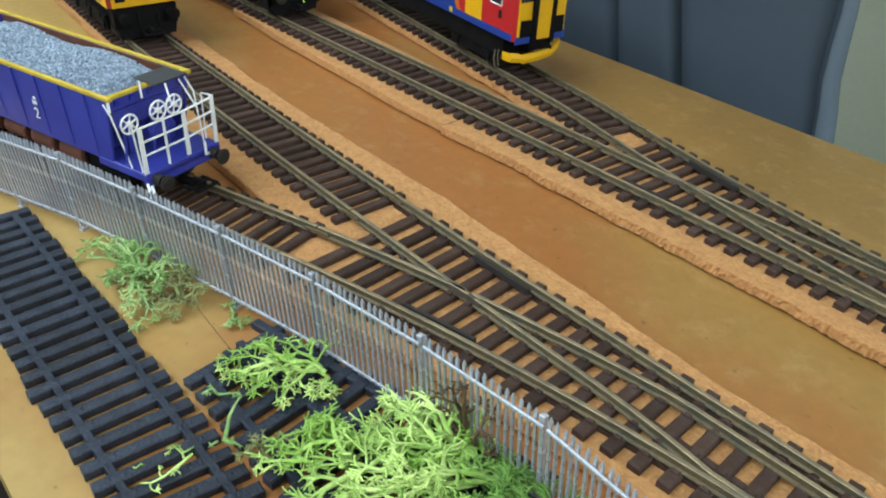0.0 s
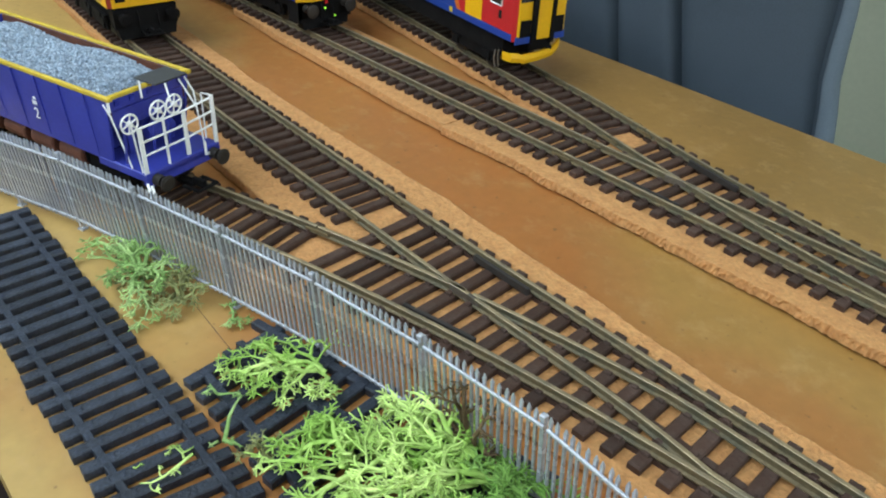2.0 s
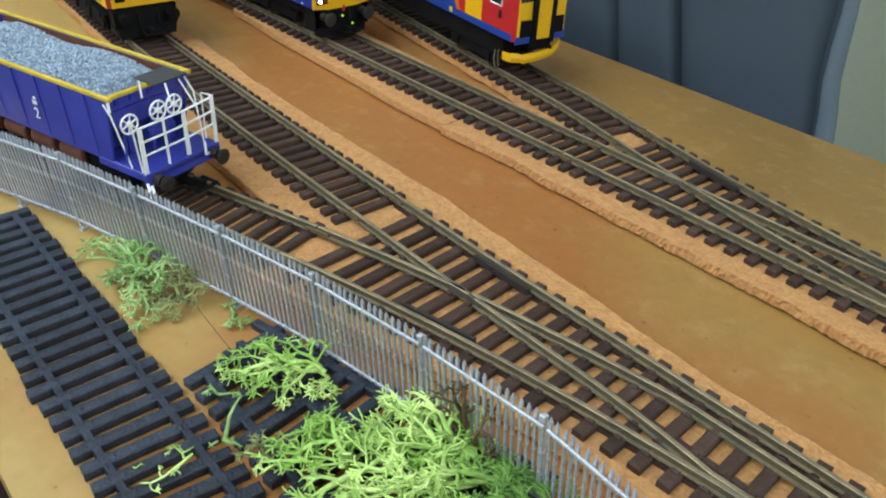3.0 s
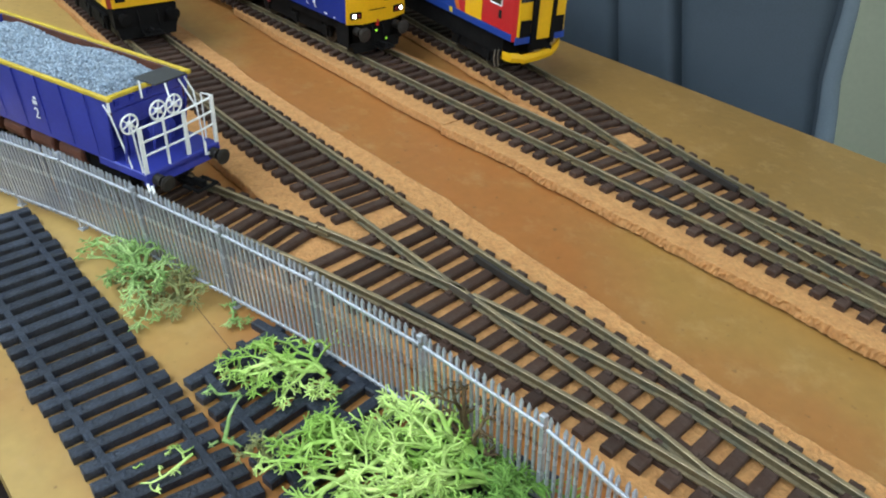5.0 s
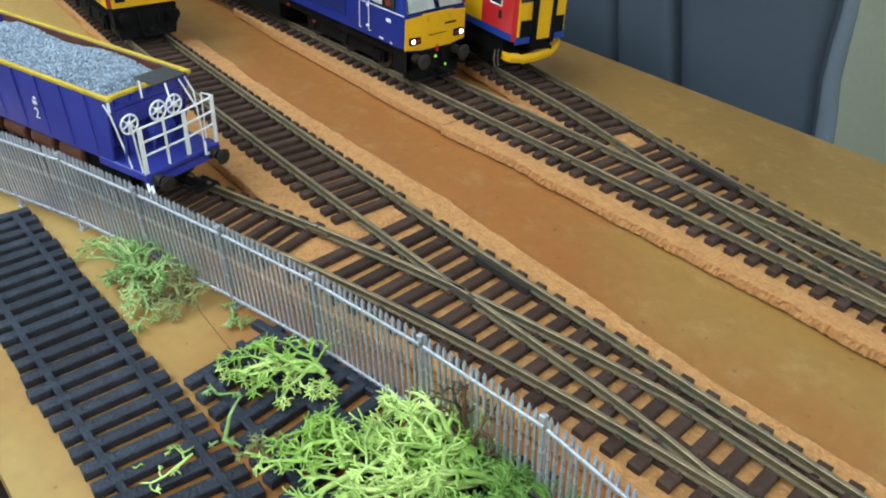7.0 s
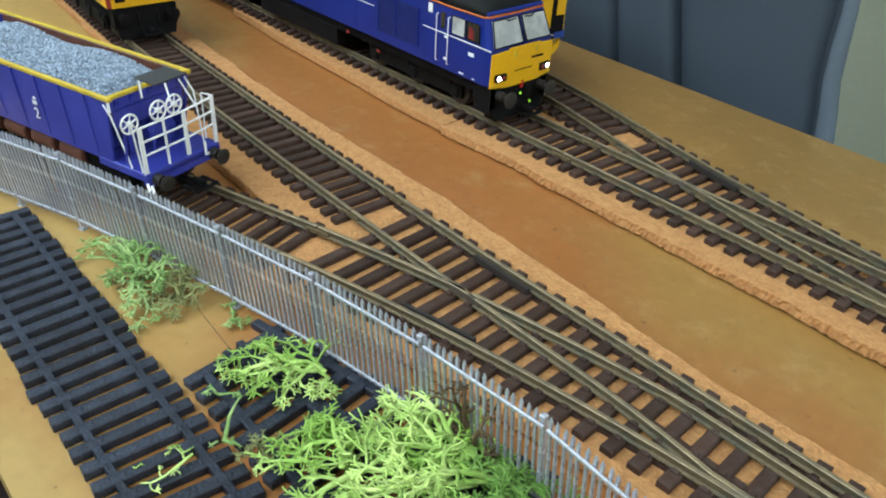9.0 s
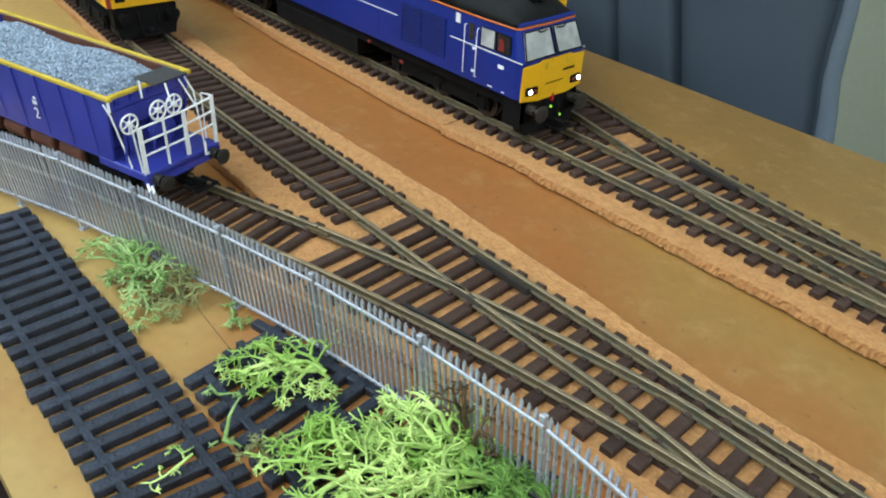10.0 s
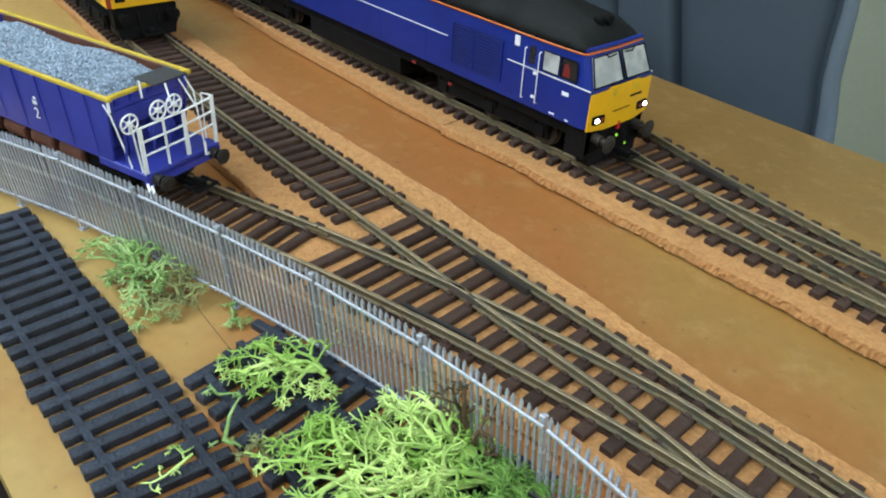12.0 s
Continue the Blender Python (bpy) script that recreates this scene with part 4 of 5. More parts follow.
    bars("wheel_rod", [[(-9.4, -4.6, z1 + 3.2), (-9.0, -4.8, z1 - 2.0)], [(-6.6, 2.4, z1 + 1.0), (-3.0, 0.6, 31.0)]], 0.3)
    for y, z, rr in ((-18.4, 30.8, 2.85), (-8.0, 31.6, 2.85), (-2.0, 31.6, 2.85)):
        w = new("hand_wheel")
        w.empty_display_size = 0.005
        w.parent = t
        w.matrix_basis = at(r0 + 0.9, y + 1.0, z)
        tagged(w, "white spoked brake hand wheel")
        bm = bmesh.new()
        n = 20
        tube(bm, [(0, rr * math.cos(6.2832 * i / n), rr * math.sin(6.2832 * i / n)) for i in range(n + 1)], 0.34, 6, caps=False)
        part("wheel_rim", bm, WHITE, w)
        bm = bmesh.new()
        for k in range(3):
            a = 1.0472 * k + 0.3
            tube(bm, [(0, -rr * math.cos(a), -rr * math.sin(a)), (0, rr * math.cos(a), rr * math.sin(a))], 0.27, 5)
        turned(bm, (-0.6, 0, 0), (1, 0, 0), [(0, 0.8), (1.4, 0.8)], 8)
        part("spokes", bm, WHITE, w)
        bm = bmesh.new()
        tube(bm, [(-0.6, 0, 0), (-2.5, 0, -1), (-4.5, 0, -14)], 0.4, 5)
        part("brake_spindle", bm, WAGON_BLUE, w)
    # markings
    cu = bpy.data.curves.new("marking", "FONT")
    cu.body, cu.size, cu.extrude = "2", 5.2 * MM, 0.00008
    dg = new("tmp", cu)
    bpy.context.view_layer.update()
    me = bpy.data.meshes.new_from_object(dg.evaluated_get(bpy.context.evaluated_depsgraph_get()))
    bpy.data.objects.remove(dg)
    me.materials.clear()
    me.materials.append(WHITE)
    ob = new("painted_digit", me)
    ob.parent = t
    ob.matrix_basis = at(-50.5, -hw - 0.12, 18.6, 90, 0, 0)
    for x, z, sx, sz in ((-49.0, 24.0, 2.2, 1.3), (-48.7, 25.6, 1.4, 0.9), (-11.0, 32.4, 1.3, 3.6), (-33, 14.5, 3.6, 0.7), (-51, 14.4, 3.2, 0.7), (-18, 14.3, 2.6, 1.0)):
        bm = bmesh.new()
        box(bm, x, -hw - 0.1 + (0.9 if z < 16 else 0), z, sx, 0.2, sz)
        part("stencil_mark", bm, WHITE, t, "small white stencilled mark")
    buffers(t, 0.6, 10.4, 11.4, 4.6, 2.7, WHEEL)
    coupling(t, -1.5, 5.0)
    bogie(t, -24, 30)
    bogie(t, -L + 24, 30)
    return t


WAGON = hopper_wagon()


def ballast_load():
    """Loose stones heaped in the wagon."""
    rnd = random.Random(21)
    verts, faces = [], []
    bx0, bx1, w = -106.5, -14.0, 13.2

    def top(x, y):
        e = min((x - bx0) / 12, (bx1 - x) / 9, 1)
        return 32.4 + 2.6 * (1 - (y / w) ** 2) * max(e, 0) + 0.9 * math.sin(x * 0.13 + 1) - 2.2 * (1 - max(e, 0))
    nx, ny = 46, 12
    for i in range(nx + 1):
        for j in range(ny + 1):
            x, y = bx0 + (bx1 - bx0) * i / nx, -w + 2 * w * j / ny
            verts.append((x, y, top(x, y) - 0.5))
    for i in range(nx):
        for j in range(ny):
            a = i * (ny + 1) + j
            faces.append((a, a + ny + 1, a + ny + 2, a + 1))
    octa = [(1, 0, 0), (-1, 0, 0), (0, 1, 0), (0, -1, 0), (0, 0, 1), (0, 0, -1)]
    of = [(0, 2, 4), (2, 1, 4), (1, 3, 4), (3, 0, 4), (2, 0, 5), (1, 2, 5), (3, 1, 5), (0, 3, 5)]
    for _ in range(10500):
        x, y = rnd.uniform(bx0, bx1), rnd.uniform(-w, w)
        r = rnd.uniform(0.32, 0.68)
        m = Euler((rnd.uniform(0, 6), rnd.uniform(0, 6), rnd.uniform(0, 6))).to_matrix()
        k = len(verts)
        z = top(x, y) + rnd.uniform(-0.45, 0.3)
        for o in octa:
            q = m @ (Vector(o) * r * rnd.uniform(0.65, 1.2))
            verts.append((x + q.x, y + q.y, z + q.z))
        faces.extend(tuple(k + i for i in f) for f in of)
    me = bpy.data.meshes.new("ballast_load")
    me.from_pydata([(a * MM, b * MM, c * MM) for a, b, c in verts], [], faces)
    me.materials.append(STONE)
    ob = new("ballast_load", me)
    ob.matrix_basis = WAGON.matrix_basis.copy()
    tagged(ob, "blue-grey crushed stone heaped in the hopper wagon", "ballast", kind="stuff")


ballast_load()


def side_panel(parent, name, material, pts, y, thick=0.25, label=""):
    """A flat panel on a vehicle's side: outline (x, z) at the side y."""
    bm = bmesh.new()
    s = 1 if y > 0 else -1
    a = [bm.verts.new((x, y, z)) for x, z in pts]
    b = [bm.verts.new((x, y + s * thick, z)) for x, z in pts]
    bm.faces.new(a), bm.faces.new(b)
    k = len(pts)
    for i in range(k):
        bm.faces.new((a[i], a[(i + 1) % k], b[(i + 1) % k], b[i]))
    bmesh.ops.recalc_face_normals(bm, faces=bm.faces)
    return part(name, bm, material, parent, label)


def quad_slab(parent, name, material, corners, thick=0.3, label="", out=(1, 0, 0)):
    """A four-cornered slab with thickness towards out."""
    bm = bmesh.new()
    o = Vector(out) * thick
    a = [bm.verts.new(q) for q in corners]
    b = [bm.verts.new(Vector(q) + o) for q in corners]
    bm.faces.new(a), bm.faces.new(b)
    k = len(corners)
    for i in range(k):
        bm.faces.new((a[i], a[(i + 1) % k], b[(i + 1) % k], b[i]))
    bmesh.ops.recalc_face_normals(bm, faces=bm.faces)
    return part(name, bm, material, parent, label)


def blue_locomotive():
    """Heavy freight diesel; x 0 at the headlamps, z from the rail top."""
    t = thing("diesel_locomotive", at(-145.8, C_MID, RT), "deep blue diesel locomotive with yellow front and lit headlamps", "model locomotive", "model trains")
    L, hw = 280.0, 17.3
    zb, zc = 16.2, 41.3           # body bottom, cantrail
    # body shell: sections along x as (x, half width below, half width above)
    bm = bmesh.new()

    def sec(x, wb, wt, x_top):
        return [(x, -wb, zb), (x, wb, zb), (x - (x_top - 0) * 0.0, wb, 30.5), (x - x_top, wt, zc), (x - x_top, -wt, zc), (x, -wb, 30.5)]
    ring_wall(bm, [sec(-L, 15.6, 14.2, -5.5), sec(-L + 4, hw, 15.9, -3.0), sec(-L + 22, hw, 16.9, 0), sec(-22, hw, 16.9, 0), sec(-4, hw, 16.0, 3.0), sec(-1.2, 16.6, 14.6, 4.6), sec(-0.3, 8.5, 8.0, 5.0)][::-1])
    bmesh.ops.recalc_face_normals(bm, faces=bm.faces)
    part("body", bm, LOCO_BLUE, t)
    # roof
    bm = bmesh.new()

    def roof(x, w, h):
        return [(x, -w, zc - 0.2), (x, w, zc - 0.2), (x, w * 0.97, zc + h * 0.35), (x, w * 0.78, zc + h * 0.75), (x, w * 0.45, zc + h), (x, -w * 0.45, zc + h), (x, -w * 0.78, zc + h * 0.75), (x, -w * 0.97, zc + h * 0.35)]
    ring_wall(bm, [roof(-L + 7, 14.3, 3), roof(-L + 15, 16.4, 8), roof(-L + 30, 16.8, 9.5), roof(-30, 16.8, 9.5), roof(-16, 16.3, 8.0), roof(-9, 15.4, 4.8), roof(-6.0, 14.3, 1.6)])
    bmesh.ops.recalc_face_normals(bm, faces=bm.faces)
    part("roof", bm, DARKGREY, t, soft=True)
    for x, y, sx, sy in ((-60, 0, 26, 14), (-110, 0, 50, 16), (-180, 0, 44, 16), (-235, 0, 20, 12)):
        bm = bmesh.new()
        box(bm, x, y, zc + 9.8, sx, sy, 1.2, 0.3)
        part("roof_hatch", bm, DARKGREY, t)
    bm = bmesh.new()
    tube(bm, [(-15, 1, zc + 7.6), (-10.5, 1, zc + 7.8)], [1.0, 1.6], 10)
    tube(bm, [(-15, -2.4, zc + 7.6), (-11.5, -2.4, zc + 7.8)], [0.8, 1.3], 10)
    part("horn", bm, BLACK, t)
    for x in range(-100, -24, 24):
        bm = bmesh.new()
        box(bm, x, -16.6, zc + 0.9, 1.0, 0.8, 1.6, 0.1)
        part("lifting_eye", bm, BLACK, t)
    # orange cantrail line
    for s in (-1, 1):
        bm = bmesh.new()
        tube(bm, [(-L + 22, s * 17.05, zc + 0.1), (-22, s * 17.05, zc + 0.1), (-7.2, s * 16.15, zc + 0.1), (-5.9, s * 14.8, zc + 0.1)], 0.38, 6)
        part("cantrail_line", bm, ORANGE, t, "thin orange line along the roof edge")
    bm = bmesh.new()
    tube(bm, [(-5.8, -14.7, zc + 0.1), (-5.2, 0, zc + 0.1), (-5.8, 14.7, zc + 0.1)], 0.42, 6)
    part("cantrail_line", bm, ORANGE, t, "thin orange line along the roof edge")
    bm = bmesh.new()
    tube(bm, [(-6.6, -14.6, zc + 1.1), (-6.0, 0, zc + 1.2), (-6.6, 14.6, zc + 1.1)], 0.85, 8)
    part("front_brow", bm, LOCO_BLUE, t, "blue band over the windscreens")
    # yellow front in three facets
    zf = 29.8
    quad_slab(t, "front_panel", YELLOW, [(-1.0, -17.0, zb - 0.3), (-0.1, -8.5, zb - 1.2), (-0.1, -8.5, zf), (-1.0, -16.8, zf - 0.8)], 0.5)
    quad_slab(t, "front_panel", YELLOW, [(-0.1, -8.48, zb - 1.2), (-0.1, 8.48, zb - 1.2), (-0.1, 8.48, zf + 0.6), (-0.1, -8.48, zf + 0.6)], 0.5)
    quad_slab(t, "front_panel", YELLOW, [(-0.1, 8.5, zb - 1.2), (-1.0, 17.0, zb - 0.3), (-1.0, 16.8, zf - 0.8), (-0.1, 8.5, zf)], 0.5)
    # windscreens, their bright reflection painted as pale grey glazing
    for s in (-1, 1):
        w = quad_slab(t, "windscreen", GLASS, [(-0.55, s * 0.9, 31.6), (-1.35, s * 15.4, 31.0), (-5.05, s * 13.9, 40.3), (-4.75, s * 0.9, 40.6)], 0.5, "windscreen with its light grey reflection put into the colour")
        bm = bmesh.new()
        tube(bm, [(0.05, s * 0.9, 31.6), (-0.75, s * 15.4, 31.0), (-4.45, s * 13.9, 40.3), (-4.15, s * 0.9, 40.6), (0.05, s * 0.9, 31.6)], 0.33, 5)
        part("gasket", bm, BLACK, w)
        bm = bmesh.new()
        tube(bm, [(-3.9, s * 8, 40.8), (-3.5, s * 6.4, 39.6), (-3.7, s * 2.4, 39.9)], 0.24, 5)
        part("wiper", bm, BLACK, w)
    # headlamp clusters
    for s in (-1, 1):
        bm = bmesh.new()
        box(bm, 0.1, s * 12.2, 19.6, 1.5, 5.6, 2.9, 0.3)
        lc = part("lamp_cluster", bm, BLACK, t, "black headlamp cluster")
        bm = bmesh.new()
        turned(bm, (0.7, s * 13.5, 19.6), (1, 0, 0), [(0, 0.8), (0.4, 0.8), (0.7, 0.45)], 14)
        part("headlamp", bm, LAMP, lc, "lit white headlamp")
        bm = bmesh.new()
        turned(bm, (0.7, s * 10.8, 19.6), (1, 0, 0), [(0, 0.8), (0.3, 0.8)], 12)
        part("tail_lamp", bm, MAROON, lc)
    for y in (-5.5, 6.5):
        bm = bmesh.new()
        box(bm, 0.5, y, 28.0, 0.5, 1.1, 2.6, 0.1)
        part("lamp_bracket", bm, RIM_YELLOW, t)
    bm = bmesh.new()
    box(bm, 0.45, 7.5, 24.6, 0.2, 6.5, 0.8)
    part("number_bar", bm, BLACK, t, "small dark number bar")
    bm = bmesh.new()
    box(bm, 0.45, 0, 20.9, 0.25, 9.5, 0.35)
    part("front_seam", bm, BLACK, t)
    # buffer beam and fittings
    bm = bmesh.new()
    box(bm, -4.0, 0, 10.8, 6, 31, 8.6, 0.3)
    hexa(bm, [(-6, -13, 1.6), (0, -13, 1.6), (0, 13, 1.6), (-6, 13, 1.6), (-6, -14.5, 6.6), (-1, -14.5, 6.6), (-1, 14.5, 6.6), (-6, 14.5, 6.6)])
    part("buffer_beam", bm, BLACK, t)
    for s in (-1, 1):
        bm = bmesh.new()
        box(bm, -5.5, s * 14.6, 10.5, 9, 2.6, 11.5, 0.3)
        part("valance", bm, BLACK, t)
    buffers(t, -1.0, 12.0, 11.3, 7.0, 3.4, WHEEL)
    coupling(t, -2.0, 4.2)
    bm = bmesh.new()
    tube(bm, [(-0.4, -2.8, 13.6), (1.2, -2.9, 11.8), (1.3, -2.9, 6.5)], 0.4, 6)
    tube(bm, [(-0.4, 3.4, 13.2), (1.4, 3.4, 11.0), (1.4, 3.5, 6.0)], 0.4, 6)
    part("brake_hose", bm, BLACK, t)
    bm = bmesh.new()
    box(bm, 0.0, 0.2, 14.6, 1.2, 1.2, 3.0, 0.2)
    part("red_fitting", bm, RED, t, "red coupling fitting")
    # air taps, their green glint imitated by emission
    for y, z in ((-1.2, 11.3), (4.6, 6.6)):
        bm = bmesh.new()
        turned(bm, (1.1, y, z), (1, 0, 0), [(0, 0.62), (0.5, 0.45)], 8)
        part("green_tap", bm, GREEN_GLINT, t, "small lime-green air tap with a painted glint")
    # sides
    for s in (-1, 1):
        y = s * hw
        side_panel(t, "white_line", WHITE, [(-40, 30.2), (-0.9, 30.2), (-0.9, 30.6), (-40, 30.6)], y, 0.14, "thin white waist line")
        side_panel(t, "white_line", WHITE, [(-190, 29.8), (-73, 29.8), (-73, 30.2), (-190, 30.2)], y, 0.14, "thin white waist line")
        yu = s * (hw - 0.25)
        for x0, x1 in ((-23.0, -15.6), (-14.6, -7.2)):
            w = side_panel(t, "cab_side_window", DARKGLASS if x0 > -20 else GLASS, [(x0, 31.6), (x1, 31.6), (x1 - (0.8 if x1 > -10 else 0), 38.6), (x0, 38.6)], yu, 0.32)
            bm = bmesh.new()
            tube(bm, [(x0, yu + s * 0.32, 31.6), (x1, yu + s * 0.32, 31.6), (x1 - (0.8 if x1 > -10 else 0), yu + s * 0.32, 38.6), (x0, yu + s * 0.32, 38.6), (x0, yu + s * 0.32, 31.6)], 0.25, 5)
            part("gasket", bm, BLACK, w)
        # flat red outline on the pane stands in for a driver figure
        side_panel(t, "cab_figure", MAROON, [(-13.6, 32.2), (-10.6, 32.2), (-10.8, 35.0), (-11.8, 36.8), (-13.2, 36.6)], yu + s * 0.32, 0.06, "plain red shape for the driver figure at the cab glass")
        side_panel(t, "door_window", DARKGLASS, [(-29.6, 32.2), (-27.0, 32.2), (-27.0, 38.4), (-29.6, 38.4)], yu, 0.32)
        side_panel(t, "cab_door", LOCO_BLUE, [(-31.0, zb + 1), (-25.6, zb + 1), (-25.6, 31.0), (-31.0, 31.0)], y - s * 0.12, 0.2)
        for x in (-31.0, -24.2):
            bm = bmesh.new()
            tube(bm, [(x, y, 18.6), (x, y + s * 1.0, 18.9), (x, y + s * 1.0, 37.2), (x, y, 37.5)], 0.22, 6)
            part("handrail", bm, WHITE, t, "white door handrail")
        for z in (29.4, 20.6):
            bm = bmesh.new()
            box(bm, -26.0, y + s * 0.3, z, 1.6, 0.3, 1.0)
            part("door_latch", bm, WHITE, t, "small white door latch")
        # recessed grille; the recess's shade is painted as a darker blue backing panel
        side_panel(t, "grille_backing", GRILLE_SHADE_BLUE, [(-70, 20.4), (-43, 20.4), (-43, 36.2), (-70, 36.2)], y, 0.12)
        bm = bmesh.new()
        for k in range(13):
            box(bm, -56.5, y + s * 0.2, 21.0 + k * 1.2, 26.5, 0.4, 0.26)
        for xx in (-70, -58, -43):
            box(bm, xx, y + s * 0.15, 28.3, 0.6, 0.6, 15.8)
        part("grille", bm, LOCO_BLUE, t, "recessed blue louvred grille")
        for x in (-95, -125, -155):
            side_panel(t, "body_door", LOCO_BLUE, [(x - 9, 17.5), (x + 9, 17.5), (x + 9, 29.2), (x - 9, 29.2)], y - s * 0.1, 0.2)
        for x, z, sx, sz in ((-11.5, 26.3, 3.0, 1.4), (-16.5, 17.4, 2.6, 0.5), (-9.5, 17.1, 1.4, 0.5)):
            side_panel(t, "stencil_mark", WHITE, [(x - sx / 2, z - sz / 2), (x + sx / 2, z - sz / 2), (x + sx / 2, z + sz / 2), (x - sx / 2, z + sz / 2)], y, 0.15, "small white stencilled mark")
        side_panel(t, "data_plate", WHITE, [(-37.2, 36.6), (-34.8, 36.6), (-34.8, 40.2), (-37.2, 40.2)], yu, 0.35, "white data plate")
        for x in (-120, -152):
            side_panel(t, "stencil_mark", WHITE, [(x - 1.2, 38.6), (x + 1.2, 38.6), (x + 1.2, 39.4), (x - 1.2, 39.4)], yu, 0.35)
    # underframe, tanks, bogies
    bm = bmesh.new()
    box(bm, -L / 2, 0, 13.6, L - 12, 29, 5.0, 0.3)
    part("underframe", bm, BLACK, t)
    bm = bmesh.new()
    box(bm, -L / 2, 0, 7.6, 70, 30, 8.4, 0.8)
    part("fuel_tank", bm, BLACK, t)
    bogie(t, -52, 62, 3, name="bogie")
    bogie(t, -L + 52, 62, 3, name="bogie")
    for x, z in ((-72, 10), (-95, 12.5)):
        bm = bmesh.new()
        box(bm, x, -15.6, z, 2.2, 0.6, 1.2, 0.1)
        part("pipe_fitting", bm, MAROON, t)
    return t


LOCO = blue_locomotive()


def red_railcar():
    t = thing("diesel_railcar", at(-220.4, 257.2, RT, 0, 0, -8.5), "red, yellow and blue diesel railcar with yellow gangway front", "model railcar", "model trains")
    L, hw, zb, zt = 300.0, 14.8, 18.0, 44.0
    bm = bmesh.new()

    def sec(x, w, b):
        return [(x, -w, b), (x, w, b), (x, w, 34), (x, w * 0.93, zt), (x, w * 0.5, zt + 6.5), (x, -w * 0.5, zt + 6.5), (x, -w * 0.93, zt), (x, -w, 34)]
    ring_wall(bm, [sec(-L, hw, zb), sec(-1.5, hw, zb), sec(0, hw - 2.2, zb)])
    bmesh.ops.recalc_face_normals(bm, faces=bm.faces)
    part("body", bm, RED, t)
    for s in (-1, 1):
        y = s * hw
        side_panel(t, "lower_band", MIDBLUE, [(-L, zb), (-1.4, zb), (-1.4, zb + 3.2), (-L, zb + 3.2)], y, 0.15)
        side_panel(t, "passenger_door", YELLOW, [(-37, zb + 3.3), (-24, zb + 3.3), (-24, 42), (-37, 42)], y, 0.3, "yellow passenger door")
        side_panel(t, "blue_flash", MIDBLUE, [(-75, zb + 3.3), (-44, zb + 3.3), (-56, 42), (-90, 42)], y, 0.17)
        side_panel(t, "orange_flash", ORANGE, [(-44, zb + 3.3), (-41, zb + 3.3), (-52, 42), (-56, 42)], y, 0.18)
        side_panel(t, "saloon_side", MIDBLUE, [(-L, zb + 3.3), (-75, zb + 3.3), (-90, 42), (-L, 42)], y, 0.16)
        w = side_panel(t, "cab_window", DARKGLASS, [(-17.5, 31.5), (-9.5, 31.5), (-9.5, 41), (-17.5, 41)], y, 0.3)
        bm = bmesh.new()
        tube(bm, [(-17.5, y + s * 0.3, 31.5), (-9.5, y + s * 0.3, 31.5), (-9.5, y + s * 0.3, 41), (-17.5, y + s * 0.3, 41), (-17.5, y + s * 0.3, 31.5)], 0.35, 5)
        part("window_frame", bm, WHITE, w)
        for x in (-62, -92, -122, -152, -182, -212, -242):
            side_panel(t, "saloon_window", DARKGLASS, [(x - 11, 30), (x + 11, 30), (x + 11, 39), (x - 11, 39)], y, 0.35)
        side_panel(t, "stencil_mark", RIM_YELLOW, [(-50, zb + 0.6), (-47.5, zb + 0.6), (-47.5, zb + 3), (-50, zb + 3)], y, 0.3)
        side_panel(t, "stencil_mark", DARKGREY, [(-11.5, 26), (-9.5, 26), (-9.5, 29.5), (-11.5, 29.5)], y, 0.2)
    for y0, y1 in ((-13.0, -5.6), (5.6, 13.0)):
        bm = bmesh.new()
        box(bm, 0.25, (y0 + y1) / 2, 32, 0.6, y1 - y0, 23.4, 0.1)
        part("front_panel", bm, YELLOW, t, "yellow front panel")
        bm = bmesh.new()
        box(bm, 0.45, (y0 + y1) / 2 + 0.3, 23.6, 0.6, 5.8, 7.4, 0.2)
        part("lamp_recess", bm, BLACK, t)
        bm = bmesh.new()
        box(bm, 0.6, (y0 + y1) / 2, 38.6, 0.5, 6.6, 7.0, 0.2)
        part("windscreen", bm, DARKGLASS, t)
        bm = bmesh.new()
        box(bm, 0.2, (y0 + y1) / 2, 18.6, 0.8, y1 - y0 + 1.5, 3.2, 0.2)
        part("lower_front_band", bm, MIDBLUE, t)
    bm = bmesh.new()
    box(bm, 1.4, -5.0, 31, 2.8, 1.8, 29, 0.3)
    box(bm, 1.4, 5.0, 31, 2.8, 1.8, 29, 0.3)
    box(bm, 0.4, 0, 16.5, 1.0, 12, 5, 0.2)
    part("gangway_bellows", bm, BLACK, t)
    bm = bmesh.new()
    box(bm, 1.0, 0, 32, 1.6, 8.2, 27, 0.2)
    part("gangway_door", bm, YELLOW, t)
    bm = bmesh.new()
    box(bm, -L / 2 - 3, 0, 13.5, L - 12, 26, 9.0, 0.4)
    part("underframe", bm, BLACK, t)
    bogie(t, -34, 34, 2)
    bogie(t, -L + 34, 34, 2)
    # yellow obstacle deflector, a shallow V with raised ends
    pts = [(-3.4, -16.2, 11.4), (-0.4, -14.8, 11.0), (0.8, -10.4, 10.6), (1.4, -9.0, 10.0), (1.4, 0, 10.4), (0.6, 8.0, 11.2), (-1.4, 12.4, 12.4), (-2.4, 14.2, 13.4)]
    bm = bmesh.new()
    rows = [[bm.verts.new(q) for q in ((x - 1.6, y, z - 1.9), (x, y, z - 1.9), (x + 0.4, y, z), (x, y, z + 1.9), (x - 1.6, y, z + 1.9))] for x, y, z in pts]
